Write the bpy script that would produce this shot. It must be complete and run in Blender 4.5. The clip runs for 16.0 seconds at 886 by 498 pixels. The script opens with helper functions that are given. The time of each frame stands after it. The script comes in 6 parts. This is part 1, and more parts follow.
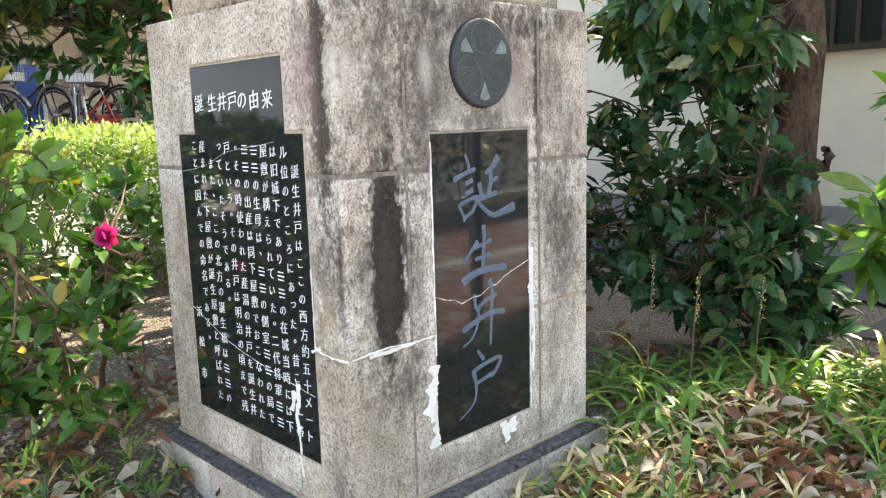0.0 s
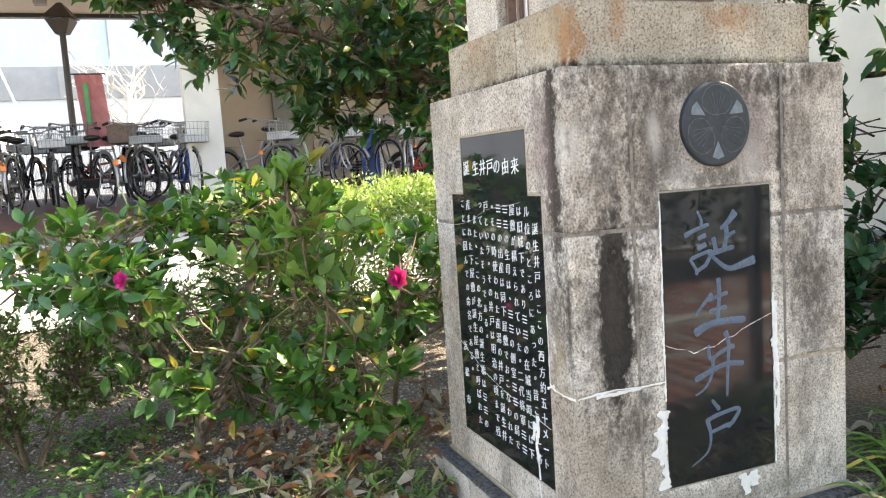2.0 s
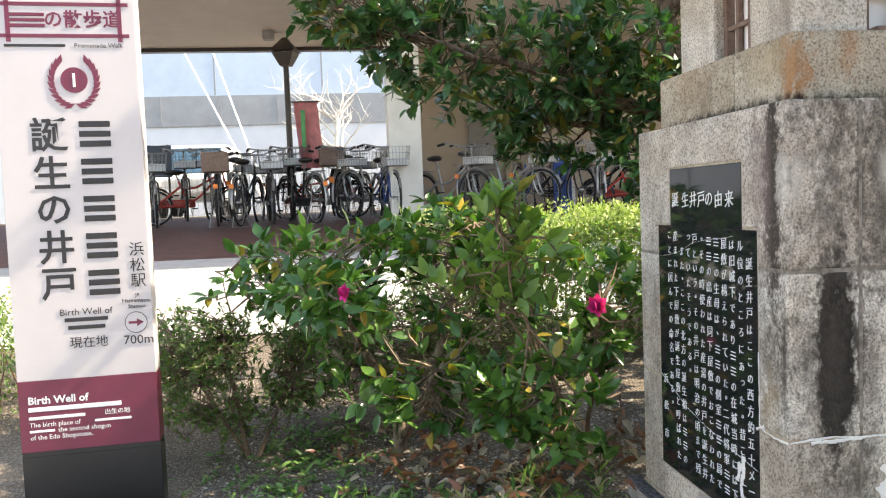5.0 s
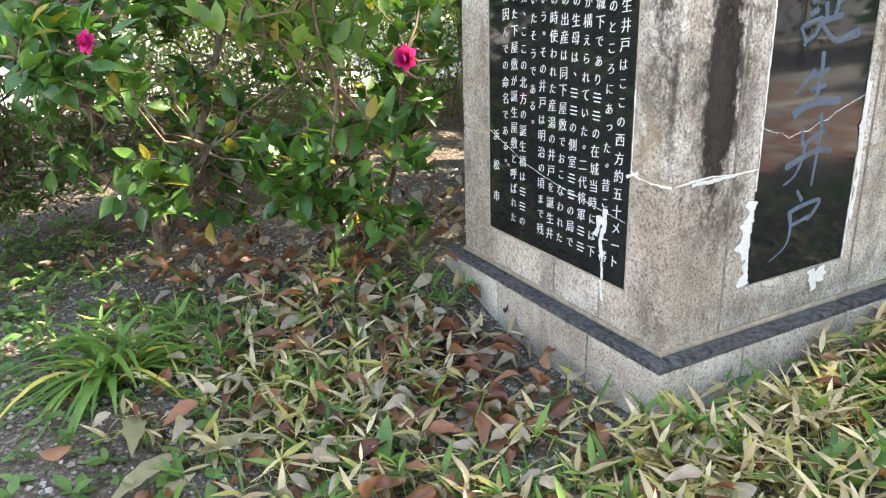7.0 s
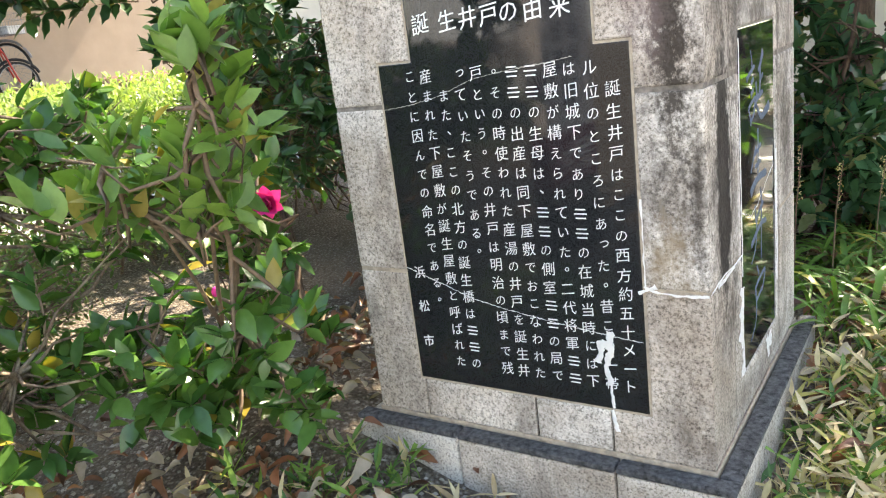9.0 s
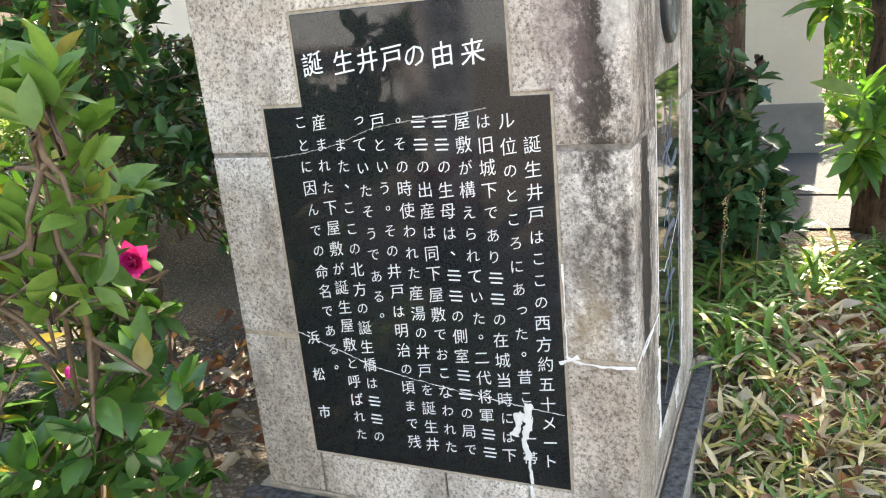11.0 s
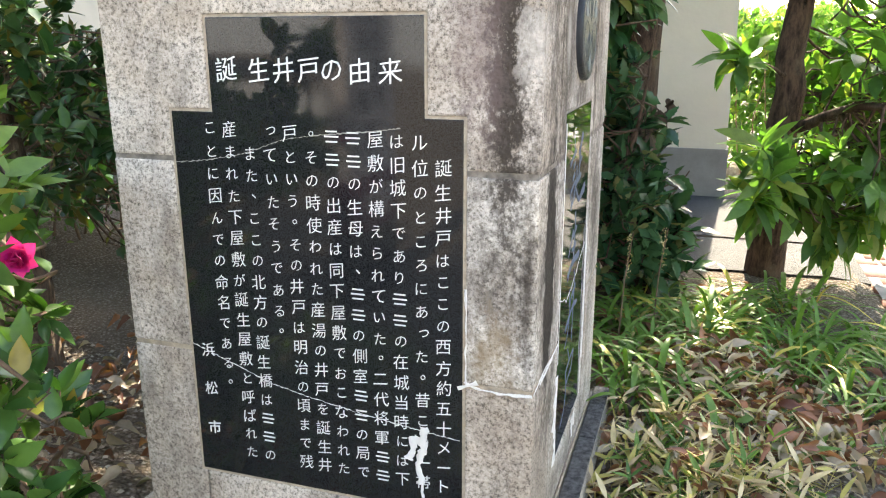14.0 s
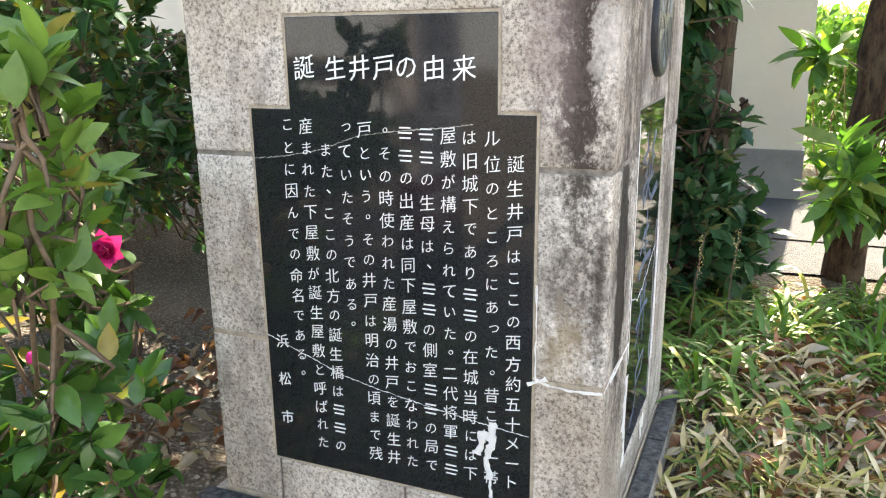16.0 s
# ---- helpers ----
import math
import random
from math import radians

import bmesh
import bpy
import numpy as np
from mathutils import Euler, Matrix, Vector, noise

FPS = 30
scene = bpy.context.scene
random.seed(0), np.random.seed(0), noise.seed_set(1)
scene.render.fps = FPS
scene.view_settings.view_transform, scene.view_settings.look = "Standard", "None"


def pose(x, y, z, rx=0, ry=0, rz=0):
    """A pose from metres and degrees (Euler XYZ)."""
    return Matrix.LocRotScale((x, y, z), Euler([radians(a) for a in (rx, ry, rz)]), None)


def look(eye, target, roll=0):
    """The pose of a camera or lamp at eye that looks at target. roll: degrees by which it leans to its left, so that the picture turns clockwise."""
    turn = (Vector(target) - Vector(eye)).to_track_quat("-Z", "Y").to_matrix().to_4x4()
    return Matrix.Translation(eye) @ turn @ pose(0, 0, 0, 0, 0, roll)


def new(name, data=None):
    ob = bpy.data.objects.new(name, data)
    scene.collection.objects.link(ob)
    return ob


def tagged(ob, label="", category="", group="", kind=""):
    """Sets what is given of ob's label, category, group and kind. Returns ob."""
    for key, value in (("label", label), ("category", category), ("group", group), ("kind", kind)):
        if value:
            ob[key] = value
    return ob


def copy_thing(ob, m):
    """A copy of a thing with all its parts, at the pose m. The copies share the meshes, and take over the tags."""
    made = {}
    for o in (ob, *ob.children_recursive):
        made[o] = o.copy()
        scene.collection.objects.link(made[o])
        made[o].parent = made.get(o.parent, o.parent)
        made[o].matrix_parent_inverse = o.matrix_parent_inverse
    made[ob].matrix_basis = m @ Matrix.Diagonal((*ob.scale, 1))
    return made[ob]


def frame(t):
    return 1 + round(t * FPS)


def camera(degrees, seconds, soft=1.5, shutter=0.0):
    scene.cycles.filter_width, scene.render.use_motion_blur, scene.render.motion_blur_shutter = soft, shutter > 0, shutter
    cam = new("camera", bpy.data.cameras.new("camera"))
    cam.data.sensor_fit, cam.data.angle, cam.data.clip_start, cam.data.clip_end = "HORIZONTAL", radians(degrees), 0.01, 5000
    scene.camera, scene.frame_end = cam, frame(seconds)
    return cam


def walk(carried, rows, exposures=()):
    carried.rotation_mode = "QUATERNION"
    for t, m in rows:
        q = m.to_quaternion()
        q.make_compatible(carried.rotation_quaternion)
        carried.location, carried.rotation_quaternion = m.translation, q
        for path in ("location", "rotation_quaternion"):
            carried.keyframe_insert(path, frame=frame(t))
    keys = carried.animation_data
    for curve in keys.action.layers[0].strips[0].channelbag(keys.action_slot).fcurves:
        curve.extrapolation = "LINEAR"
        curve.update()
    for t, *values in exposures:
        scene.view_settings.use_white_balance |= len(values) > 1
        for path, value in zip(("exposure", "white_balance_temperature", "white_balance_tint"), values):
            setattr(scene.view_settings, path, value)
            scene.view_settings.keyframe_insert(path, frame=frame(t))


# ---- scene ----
cam = camera(59.5, 16.0, soft=1.15)
PATH = [
    (0, (1.202, -0.898, 1.042), (-0.214, 0.475, 0.706), -1.6),
    (0.5, (1.186, -0.893, 1.04), (-0.23, 0.475, 0.686), -1.6),
    (1, (1.212, -0.892, 1.037), (-0.336, 0.33, 0.706), -2.8),
    (1.5, (1.302, -0.884, 1.064), (-0.434, 0.074, 0.809), -3.9),
    (2, (1.463, -0.859, 1.099), (-0.393, -0.143, 0.888), -3.7),
    (2.5, (1.564, -0.839, 1.129), (-0.358, -0.313, 0.953), -4.1),
    (2.8, (1.601, -0.832, 1.134), (-0.348, -0.4, 1.012), -4.3),
    (3, (1.615, -0.82, 1.16), (-0.351, -0.456, 1.09), -4.7),
    (3.2, (1.622, -0.822, 1.159), (-0.354, -0.511, 1.136), -4.6),
    (5.3, (1.466, -0.989, 1.097), (-0.509, -0.714, 0.945), -1.8),
    (5.5, (1.426, -1.031, 1.086), (-0.53, -0.682, 0.861), -2.0),
    (6, (1.337, -1.079, 1.034), (-0.511, -0.437, 0.616), -0.8),
    (6.5, (1.252, -1.046, 0.992), (-0.472, -0.234, 0.385), -0.5),
    (7, (1.058, -1.083, 0.97), (-0.598, -0.185, 0.296), -1.6),
    (7.5, (0.85, -1.13, 1.017), (-0.716, -0.056, 0.391), -2.4),
    (8, (0.678, -1.252, 1.045), (-0.791, 0.004, 0.531), -3.3),
    (8.1, (0.638, -1.258, 1.067), (-0.794, 0.013, 0.488), -4.4),
    (8.2, (0.604, -1.315, 1.066), (-0.78, 0.011, 0.491), -5.2),
    (10.3, (0.156, -1.249, 1.135), (-0.715, 0.45, 0.539), -5.9),
    (10.5, (0.176, -1.228, 1.145), (-0.657, 0.489, 0.547), -6.0),
    (11, (0.217, -1.18, 1.144), (-0.59, 0.559, 0.577), -5.6),
    (11.5, (0.236, -1.162, 1.145), (-0.516, 0.606, 0.591), -5.1),
    (12, (0.237, -1.153, 1.148), (-0.467, 0.636, 0.597), -4.4),
    (12.5, (0.235, -1.155, 1.146), (-0.445, 0.644, 0.597), -3.3),
    (13, (0.231, -1.158, 1.144), (-0.388, 0.662, 0.594), -1.7),
    (13.5, (0.223, -1.162, 1.142), (-0.358, 0.674, 0.602), -0.4),
    (14, (0.228, -1.168, 1.143), (-0.377, 0.663, 0.614), -0.1),
    (14.5, (0.22, -1.169, 1.138), (-0.423, 0.646, 0.6), -0.3),
    (15, (0.217, -1.172, 1.134), (-0.493, 0.619, 0.597), -0.7),
    (15.5, (0.219, -1.178, 1.136), (-0.521, 0.602, 0.603), -0.9),
    (16, (0.219, -1.184, 1.135), (-0.538, 0.591, 0.612), -0.7),
]
walk(cam, [(t, look(eye, target, roll)) for t, eye, target, roll in PATH], exposures=[(t, e, 7700, 9) for t, e in ((0, 2.75), (1, 2.75), (2.2, 2.58), (3.0, 2.42), (5.5, 2.18), (6.2, 2.7), (7, 2.8), (10.3, 2.75), (16, 2.7))])


# ---- world and sun ----
SUN_TURN, SUN_UP = radians(3), radians(43)   # turn from +y towards +x, height
world = bpy.data.worlds.new("world")
scene.world = world
world.use_nodes = True
wn = world.node_tree.nodes
sky = wn.new("ShaderNodeTexSky")
sky.sky_type, sky.sun_disc = "NISHITA", False
sky.sun_elevation, sky.sun_rotation = SUN_UP, SUN_TURN
sky.air_density, sky.dust_density = 1.0, 1.5
world.node_tree.links.new(sky.outputs[0], wn["Background"].inputs[0])
wn["Background"].inputs[1].default_value = 0.15
sun = new("sun", bpy.data.lights.new("sun", "SUN"))
sun.data.energy, sun.data.angle, sun.data.color = 3.2, radians(0.6), (1.0, 0.94, 0.84)
sun_from = Vector((math.sin(SUN_TURN) * math.cos(SUN_UP), math.cos(SUN_TURN) * math.cos(SUN_UP), math.sin(SUN_UP)))
sun.matrix_world = look(sun_from * 30, (0, 0, 0))


# ---- materials ----
def material(name, rough=0.6, metal=0.0, spec=0.5):
    m = bpy.data.materials.new(name)
    m.use_nodes = True
    b = m.node_tree.nodes["Principled BSDF"]
    b.inputs["Roughness"].default_value, b.inputs["Metallic"].default_value = rough, metal
    b.inputs["Specular IOR Level"].default_value = spec
    return m, m.node_tree.nodes, m.node_tree.links, b


def tex(nodes, links, kind="ShaderNodeTexNoise", scale=5.0, detail=4.0, rough=0.55, stretch=(1, 1, 1)):
    coord = nodes.new("ShaderNodeTexCoord")
    mapping = nodes.new("ShaderNodeMapping")
    mapping.inputs["Scale"].default_value = stretch
    links.new(coord.outputs["Object"], mapping.inputs["Vector"])
    t = nodes.new(kind)
    t.inputs["Scale"].default_value = scale
    if kind == "ShaderNodeTexNoise":
        t.inputs["Detail"].default_value, t.inputs["Roughness"].default_value = detail, rough
    links.new(mapping.outputs[0], t.inputs["Vector"])
    return t.outputs["Distance"] if kind == "ShaderNodeTexVoronoi" else t.outputs[0]


def ramp(nodes, links, value, *stops):
    r = nodes.new("ShaderNodeValToRGB")
    while len(r.color_ramp.elements) < len(stops):
        r.color_ramp.elements.new(0.5)
    for e, (at, col) in zip(r.color_ramp.elements, stops):
        e.position = at
        e.color = (*col, 1) if len(col) == 3 else (col[0], col[0], col[0], 1)
    links.new(value, r.inputs[0])
    return r.outputs[0]


def mix(nodes, links, a, b, fac, how="MIX"):
    n = nodes.new("ShaderNodeMix")
    n.data_type, n.blend_type = "RGBA", how
    for socket, value in ((n.inputs[6], a), (n.inputs[7], b), (n.inputs[0], fac)):
        if isinstance(value, tuple):
            socket.default_value = (*value, 1)
        elif isinstance(value, (int, float)):
            socket.default_value = value
        else:
            links.new(value, socket)
    return n.outputs[2]


def bump(nodes, links, height, strength, distance, shader):
    n = nodes.new("ShaderNodeBump")
    n.inputs["Strength"].default_value, n.inputs["Distance"].default_value = strength, distance
    links.new(height, n.inputs["Height"])
    links.new(n.outputs[0], shader.inputs["Normal"])


def blot(n, l, centre, radii, soft, strength, rag=0.75):
    """A ragged stain of its own shape on a stone, as a mask."""
    coord = n.new("ShaderNodeTexCoord")
    sub, div, ln, add, ns = (n.new("ShaderNodeVectorMath") for _ in range(5))
    sub.operation, div.operation, ln.operation = "SUBTRACT", "DIVIDE", "LENGTH"
    sub.inputs[1].default_value, div.inputs[1].default_value = centre, radii
    l.new(coord.outputs["Object"], sub.inputs[0])
    l.new(sub.outputs[0], div.inputs[0])
    l.new(div.outputs[0], ln.inputs[0])
    t = tex(n, l, scale=46, detail=8, rough=0.7, stretch=(1, 1, 0.72))
    half, m = n.new("ShaderNodeMath"), n.new("ShaderNodeMath")
    half.operation, m.operation = "MULTIPLY_ADD", "MULTIPLY_ADD"
    l.new(ln.outputs["Value"], half.inputs[0])
    half.inputs[1].default_value, half.inputs[2].default_value = 0.5, -rag
    l.new(t, m.inputs[0])
    m.inputs[1].default_value = rag * 2
    l.new(half.outputs[0], m.inputs[2])
    return ramp(n, l, m.outputs[0], (0.5 * (1 - soft), (strength,)), (0.55, (0.0,)))


def stone_material(name, light, mid, grime, grime_amount, rust=0.0, stains=()):
    m, n, l, b = material(name, 0.88, spec=0.25)
    speck = tex(n, l, scale=170, detail=3, rough=0.7)
    pit = tex(n, l, "ShaderNodeTexVoronoi", scale=150)
    col = ramp(n, l, speck, (0.34, tuple(c * 0.38 for c in mid)), (0.45, mid), (0.58, light))
    col = mix(n, l, col, tuple(c * 0.33 for c in mid), ramp(n, l, pit, (0.13, (0.6,)), (0.22, (0.0,))))
    patches = tex(n, l, scale=4.5, detail=7, rough=0.68)
    col = mix(n, l, col, (0.62, 0.585, 0.555), ramp(n, l, patches, (0.40, (0,)), (0.60, (0.9,))), "MULTIPLY")
    tone = tex(n, l, scale=11, detail=5, rough=0.6)
    col = mix(n, l, col, (1.0, 0.93, 0.82), ramp(n, l, tone, (0.45, (0,)), (0.7, (0.45,))), "MULTIPLY")
    streak = tex(n, l, scale=8, detail=6, rough=0.64, stretch=(1, 1, 0.38))
    mask = ramp(n, l, streak, (0.60 - grime_amount, (0,)), (0.74 - grime_amount, (0.62,)))
    col = mix(n, l, col, grime, mask)
    if rust:
        spots = tex(n, l, scale=3.2, detail=5, stretch=(1, 1, 0.4))
        col = mix(n, l, col, (0.36, 0.17, 0.06), ramp(n, l, spots, (0.56, (0,)), (0.75, (rust,))))
    for colour, centre, radii, soft, strength, *rag in stains:
        col = mix(n, l, col, colour, blot(n, l, centre, radii, soft, strength, *rag))
    info = n.new("ShaderNodeObjectInfo")
    col = mix(n, l, col, ramp(n, l, info.outputs["Random"], (0.0, (0.84, 0.80, 0.77)), (1.0, (1.02, 1.03, 1.04))), 1.0, "MULTIPLY")
    grain = tex(n, l, scale=120, detail=3, rough=0.7)
    col = mix(n, l, col, (0.52, 0.50, 0.48), ramp(n, l, grain, (0.55, (0,)), (0.66, (0.5,))), "MULTIPLY")
    fine = tex(n, l, scale=140, detail=4)
    l.new(col, b.inputs["Base Color"])
    bump(n, l, mix(n, l, fine, pit, 0.5), 0.6, 0.004, b)
    return m


# stains, in metres from the monument's middle
BLACK, BROWN, PALE, PINK, TAN = (0.010, 0.0085, 0.008), (0.07, 0.06, 0.051), (0.70, 0.67, 0.62), (0.34, 0.26, 0.26), (0.36, 0.27, 0.16)
DIRT = (0.042, 0.033, 0.026)
STAINS = [
    (DIRT, (0.348, -0.40, 1.12), (0.034, 0.06, 0.34), 0.45, 0.95, 0.9), (PALE, (0.382, -0.40, 1.13), (0.032, 0.05, 0.06), 0.3, 0.95, 1.0),
    (BLACK, (0.40, -0.292, 0.745), (0.08, 0.054, 0.245), 0.25, 1.0, 0.35), (BROWN, (0.40, -0.36, 0.80), (0.08, 0.035, 0.26), 0.9, 0.55, 0.7), (BROWN, (0.40, -0.21, 0.70), (0.08, 0.03, 0.28), 0.9, 0.6, 0.8), (BROWN, (0.40, -0.27, 0.50), (0.08, 0.09, 0.10), 0.9, 0.6, 0.7), (BROWN, (0.40, 0.30, 0.62), (0.08, 0.09, 0.34), 0.9, 0.5, 0.8), (BROWN, (0.40, 0.0, 0.25), (0.08, 0.45, 0.06), 0.9, 0.5, 0.8), (BROWN, (0.40, -0.30, 0.74), (0.08, 0.07, 0.26), 0.9, 0.6, 0.5), (BROWN, (0.40, -0.235, 0.77), (0.05, 0.016, 0.17), 0.5, 0.8),
    (BROWN, (0.34, -0.40, 0.78), (0.09, 0.05, 0.30), 0.9, 0.75, 0.9), (DIRT, (0.385, -0.40, 0.74), (0.016, 0.03, 0.2), 0.8, 0.8, 0.5), (TAN, (0.33, -0.40, 0.63), (0.045, 0.03, 0.09), 0.8, 0.5),
    (PINK, (0.30, -0.40, 1.13), (0.06, 0.03, 0.16), 0.9, 0.55), (PINK, (0.40, 0.12, 1.15), (0.05, 0.07, 0.17), 0.8, 0.6),
    (BROWN, (0.40, -0.30, 1.12), (0.06, 0.06, 0.26), 0.95, 0.65), (BROWN, (0.40, -0.18, 1.08), (0.06, 0.07, 0.24), 0.9, 0.75), (DIRT, (0.40, -0.235, 1.1), (0.06, 0.014, 0.25), 0.8, 0.7), (BROWN, (0.40, 0.08, 1.24), (0.06, 0.2, 0.05), 0.9, 0.6), (BROWN, (0.40, 0.3, 0.75), (0.06, 0.08, 0.14), 0.95, 0.5), (BROWN, (0.40, -0.32, 0.42), (0.06, 0.08, 0.14), 0.95, 0.4),
    (PALE, (0.40, -0.17, 1.14), (0.05, 0.022, 0.06), 0.7, 0.85), (PALE, (0.40, 0.10, 1.07), (0.05, 0.05, 0.09), 0.9, 0.6), (PALE, (0.40, -0.09, 1.02), (0.05, 0.06, 0.05), 0.7, 0.6),
    (BROWN, (0.40, 0.195, 1.12), (0.05, 0.012, 0.2), 0.5, 0.8), (BROWN, (0.40, 0.0, 1.03), (0.05, 0.09, 0.03), 0.6, 0.6),
    (BROWN, (0.40, -0.24, 0.48), (0.05, 0.05, 0.09), 0.9, 0.5), (BROWN, (0.34, -0.40, 0.30), (0.05, 0.03, 0.09), 0.9, 0.4), (BROWN, (0.40, 0.25, 0.8), (0.05, 0.05, 0.1), 0.9, 0.35),
    (BROWN, (-0.28, -0.40, 0.6), (0.02, 0.03, 0.03), 0.7, 0.4),
    (BROWN, (0.40, -0.05, 1.15), (0.08, 0.42, 0.34), 0.9, 0.45, 0.8), (BROWN, (0.40, 0.28, 0.85), (0.08, 0.12, 0.3), 0.95, 0.45, 0.9), (BROWN, (0.33, -0.40, 1.18), (0.10, 0.06, 0.2), 0.9, 0.4, 0.8), (DIRT, (0.40, -0.02, 1.26), (0.08, 0.5, 0.05), 0.9, 0.55, 0.9), (DIRT, (0.40, 0.20, 1.1), (0.08, 0.018, 0.32), 0.8, 0.7, 0.6),
]


STONE = stone_material("weathered_granite", (0.81, 0.765, 0.705), (0.585, 0.545, 0.49), (0.17, 0.145, 0.125), 0.065, 0.0, STAINS)
RUST = (0.33, 0.14, 0.045)
# rust and tan stains, then black lines along the cap's lower edges
CAP_STAINS_AND_LINES = [(RUST, (0.33, -0.345, 1.36), (0.035, 0.05, 0.10), 0.6, 0.8), (TAN, (0.25, -0.345, 1.40), (0.12, 0.03, 0.08), 0.9, 0.6), (RUST, (0.35, 0.10, 1.41), (0.03, 0.10, 0.05), 0.9, 0.6), (RUST, (0.35, -0.22, 1.43), (0.03, 0.03, 0.1), 0.9, 0.5),
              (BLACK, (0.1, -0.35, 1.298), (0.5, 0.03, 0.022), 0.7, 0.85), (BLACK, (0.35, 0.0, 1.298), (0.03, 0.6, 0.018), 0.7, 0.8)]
CAP_STONE = stone_material("stained_granite", (0.62, 0.56, 0.46), (0.46, 0.41, 0.33), (0.20, 0.165, 0.12), 0.05, 0.4, CAP_STAINS_AND_LINES)
PLINTH_STONE = stone_material("plinth_granite", (0.70, 0.67, 0.62), (0.56, 0.53, 0.485), (0.18, 0.16, 0.135), 0.04)


def plain(name, colour, rough=0.5, metal=0.0, vary=0.12, scale=8.0, grain=0.0, spec=0.5):
    m, n, l, b = material(name, rough, metal, spec)
    t = tex(n, l, scale=scale, detail=6, rough=0.62)
    dark, lift = tuple(c * (1 - vary) for c in colour), tuple(min(1, c * (1 + vary)) for c in colour)
    l.new(ramp(n, l, t, (0.3, dark), (0.7, lift)), b.inputs["Base Color"])
    if grain:
        bump(n, l, tex(n, l, scale=scale * 14, detail=3), grain, 0.004, b)
    return m


def granite_polished(name):
    m, n, l, b = material(name, 0.09, spec=0.5)
    t = tex(n, l, scale=420, detail=2)
    smear = tex(n, l, scale=6, detail=6, stretch=(1, 1, 0.25))
    l.new(ramp(n, l, t, (0.35, (0.006, 0.007, 0.008)), (0.68, (0.026, 0.028, 0.031))), b.inputs["Base Color"])
    l.new(ramp(n, l, smear, (0.35, (0.02,)), (0.75, (0.10,))), b.inputs["Roughness"])
    return m


PLAQUE = granite_polished("polished_black_granite")
LETTER = plain("white_letter_paint", (0.78, 0.78, 0.76), 0.7, vary=0.1, scale=40)
CARVED = plain("blue_grey_carving", (0.10, 0.135, 0.19), 0.8, vary=0.3, scale=120, grain=0.5)
CREST = plain("blue_black_slate", (0.020, 0.027, 0.036), 0.4, vary=0.3, scale=60, grain=0.2)
CREST_VEIN = plain("crest_relief_dark", (0.085, 0.105, 0.12), 0.6, vary=0.3, scale=60)
CREST_LINE = plain("crest_relief_grey", (0.15, 0.185, 0.21), 0.6, vary=0.25, scale=60)
JOINT = plain("grimy_joint_mortar", (0.24, 0.21, 0.18), 0.95, vary=0.5, scale=50, grain=0.8)
MORTAR = plain("brown_mortar", (0.40, 0.335, 0.26), 0.9, vary=0.3, scale=60, grain=0.5)
WHITE_FILL = plain("white_filler", (0.82, 0.81, 0.79), 0.8, vary=0.08, scale=60, grain=0.6)
DARK_STAIN = plain("dark_edge_coating", (0.10, 0.10, 0.105), 0.9, vary=0.85, scale=75, grain=1.0)
GREY_MORTAR = plain("grey_mortar", (0.36, 0.34, 0.30), 0.9, vary=0.25, scale=70, grain=0.5)
OLD_WOOD = plain("weathered_brown_wood", (0.17, 0.11, 0.085), 0.7, vary=0.35, scale=40, grain=0.3)
PAPER = plain("white_window_board", (0.80, 0.78, 0.77), 0.6, vary=0.04)
MOSS = plain("dry_moss_crumbs", (0.14, 0.12, 0.07), 0.95, vary=0.5, scale=90)


def leaf_material(name, dark, lift, rough=0.35, odd=None, odd_share=0.0, see=0.3):
    m, n, l, b = material(name, rough, spec=0.5)
    g = n.new("ShaderNodeNewGeometry")
    stops = [(0.0, dark), (0.75, lift)]
    if odd:
        stops = [(0.0, dark), (0.9 - odd_share, lift), (0.92 - odd_share, odd), (1.0, odd)]
    col = ramp(n, l, g.outputs["Random Per Island"], *stops)
    col = mix(n, l, col, (0.62, 0.66, 0.55), ramp(n, l, tex(n, l, scale=45, detail=4), (0.42, (0,)), (0.75, (0.7,))), "MULTIPLY")
    l.new(col, b.inputs["Base Color"])
    t = n.new("ShaderNodeBsdfTranslucent")
    l.new(mix(n, l, col, (1.0, 1.25, 0.45), 1.0, "MULTIPLY"), t.inputs["Color"])
    s = n.new("ShaderNodeMixShader")
    s.inputs[0].default_value = see
    l.new(b.outputs[0], s.inputs[1])
    l.new(t.outputs[0], s.inputs[2])
    l.new(s.outputs[0], n["Material Output"].inputs[0])
    return m


CAMELLIA_LEAF = leaf_material("camellia_leaf", (0.04, 0.115, 0.03), (0.12, 0.235, 0.052), 0.24, (0.36, 0.27, 0.05), -0.05, 0.25)
SHOOT_LEAF = leaf_material("young_camellia_leaf", (0.12, 0.23, 0.05), (0.25, 0.37, 0.09), 0.35, (0.42, 0.33, 0.10), -0.03, 0.4)
TREE_LEAF = leaf_material("dark_tree_leaf", (0.022, 0.075, 0.027), (0.08, 0.185, 0.058), 0.3, (0.16, 0.15, 0.03), 0.02, 0.2)
HOLLY_LEAF = leaf_material("holly_leaf", (0.022, 0.075, 0.038), (0.075, 0.165, 0.075), 0.25, (0.20, 0.22, 0.10), 0.03, 0.2)
BROAD_LEAF = leaf_material("broad_tree_leaf", (0.065, 0.155, 0.042), (0.19, 0.35, 0.09), 0.32, (0.26, 0.33, 0.08), 0.05, 0.58)
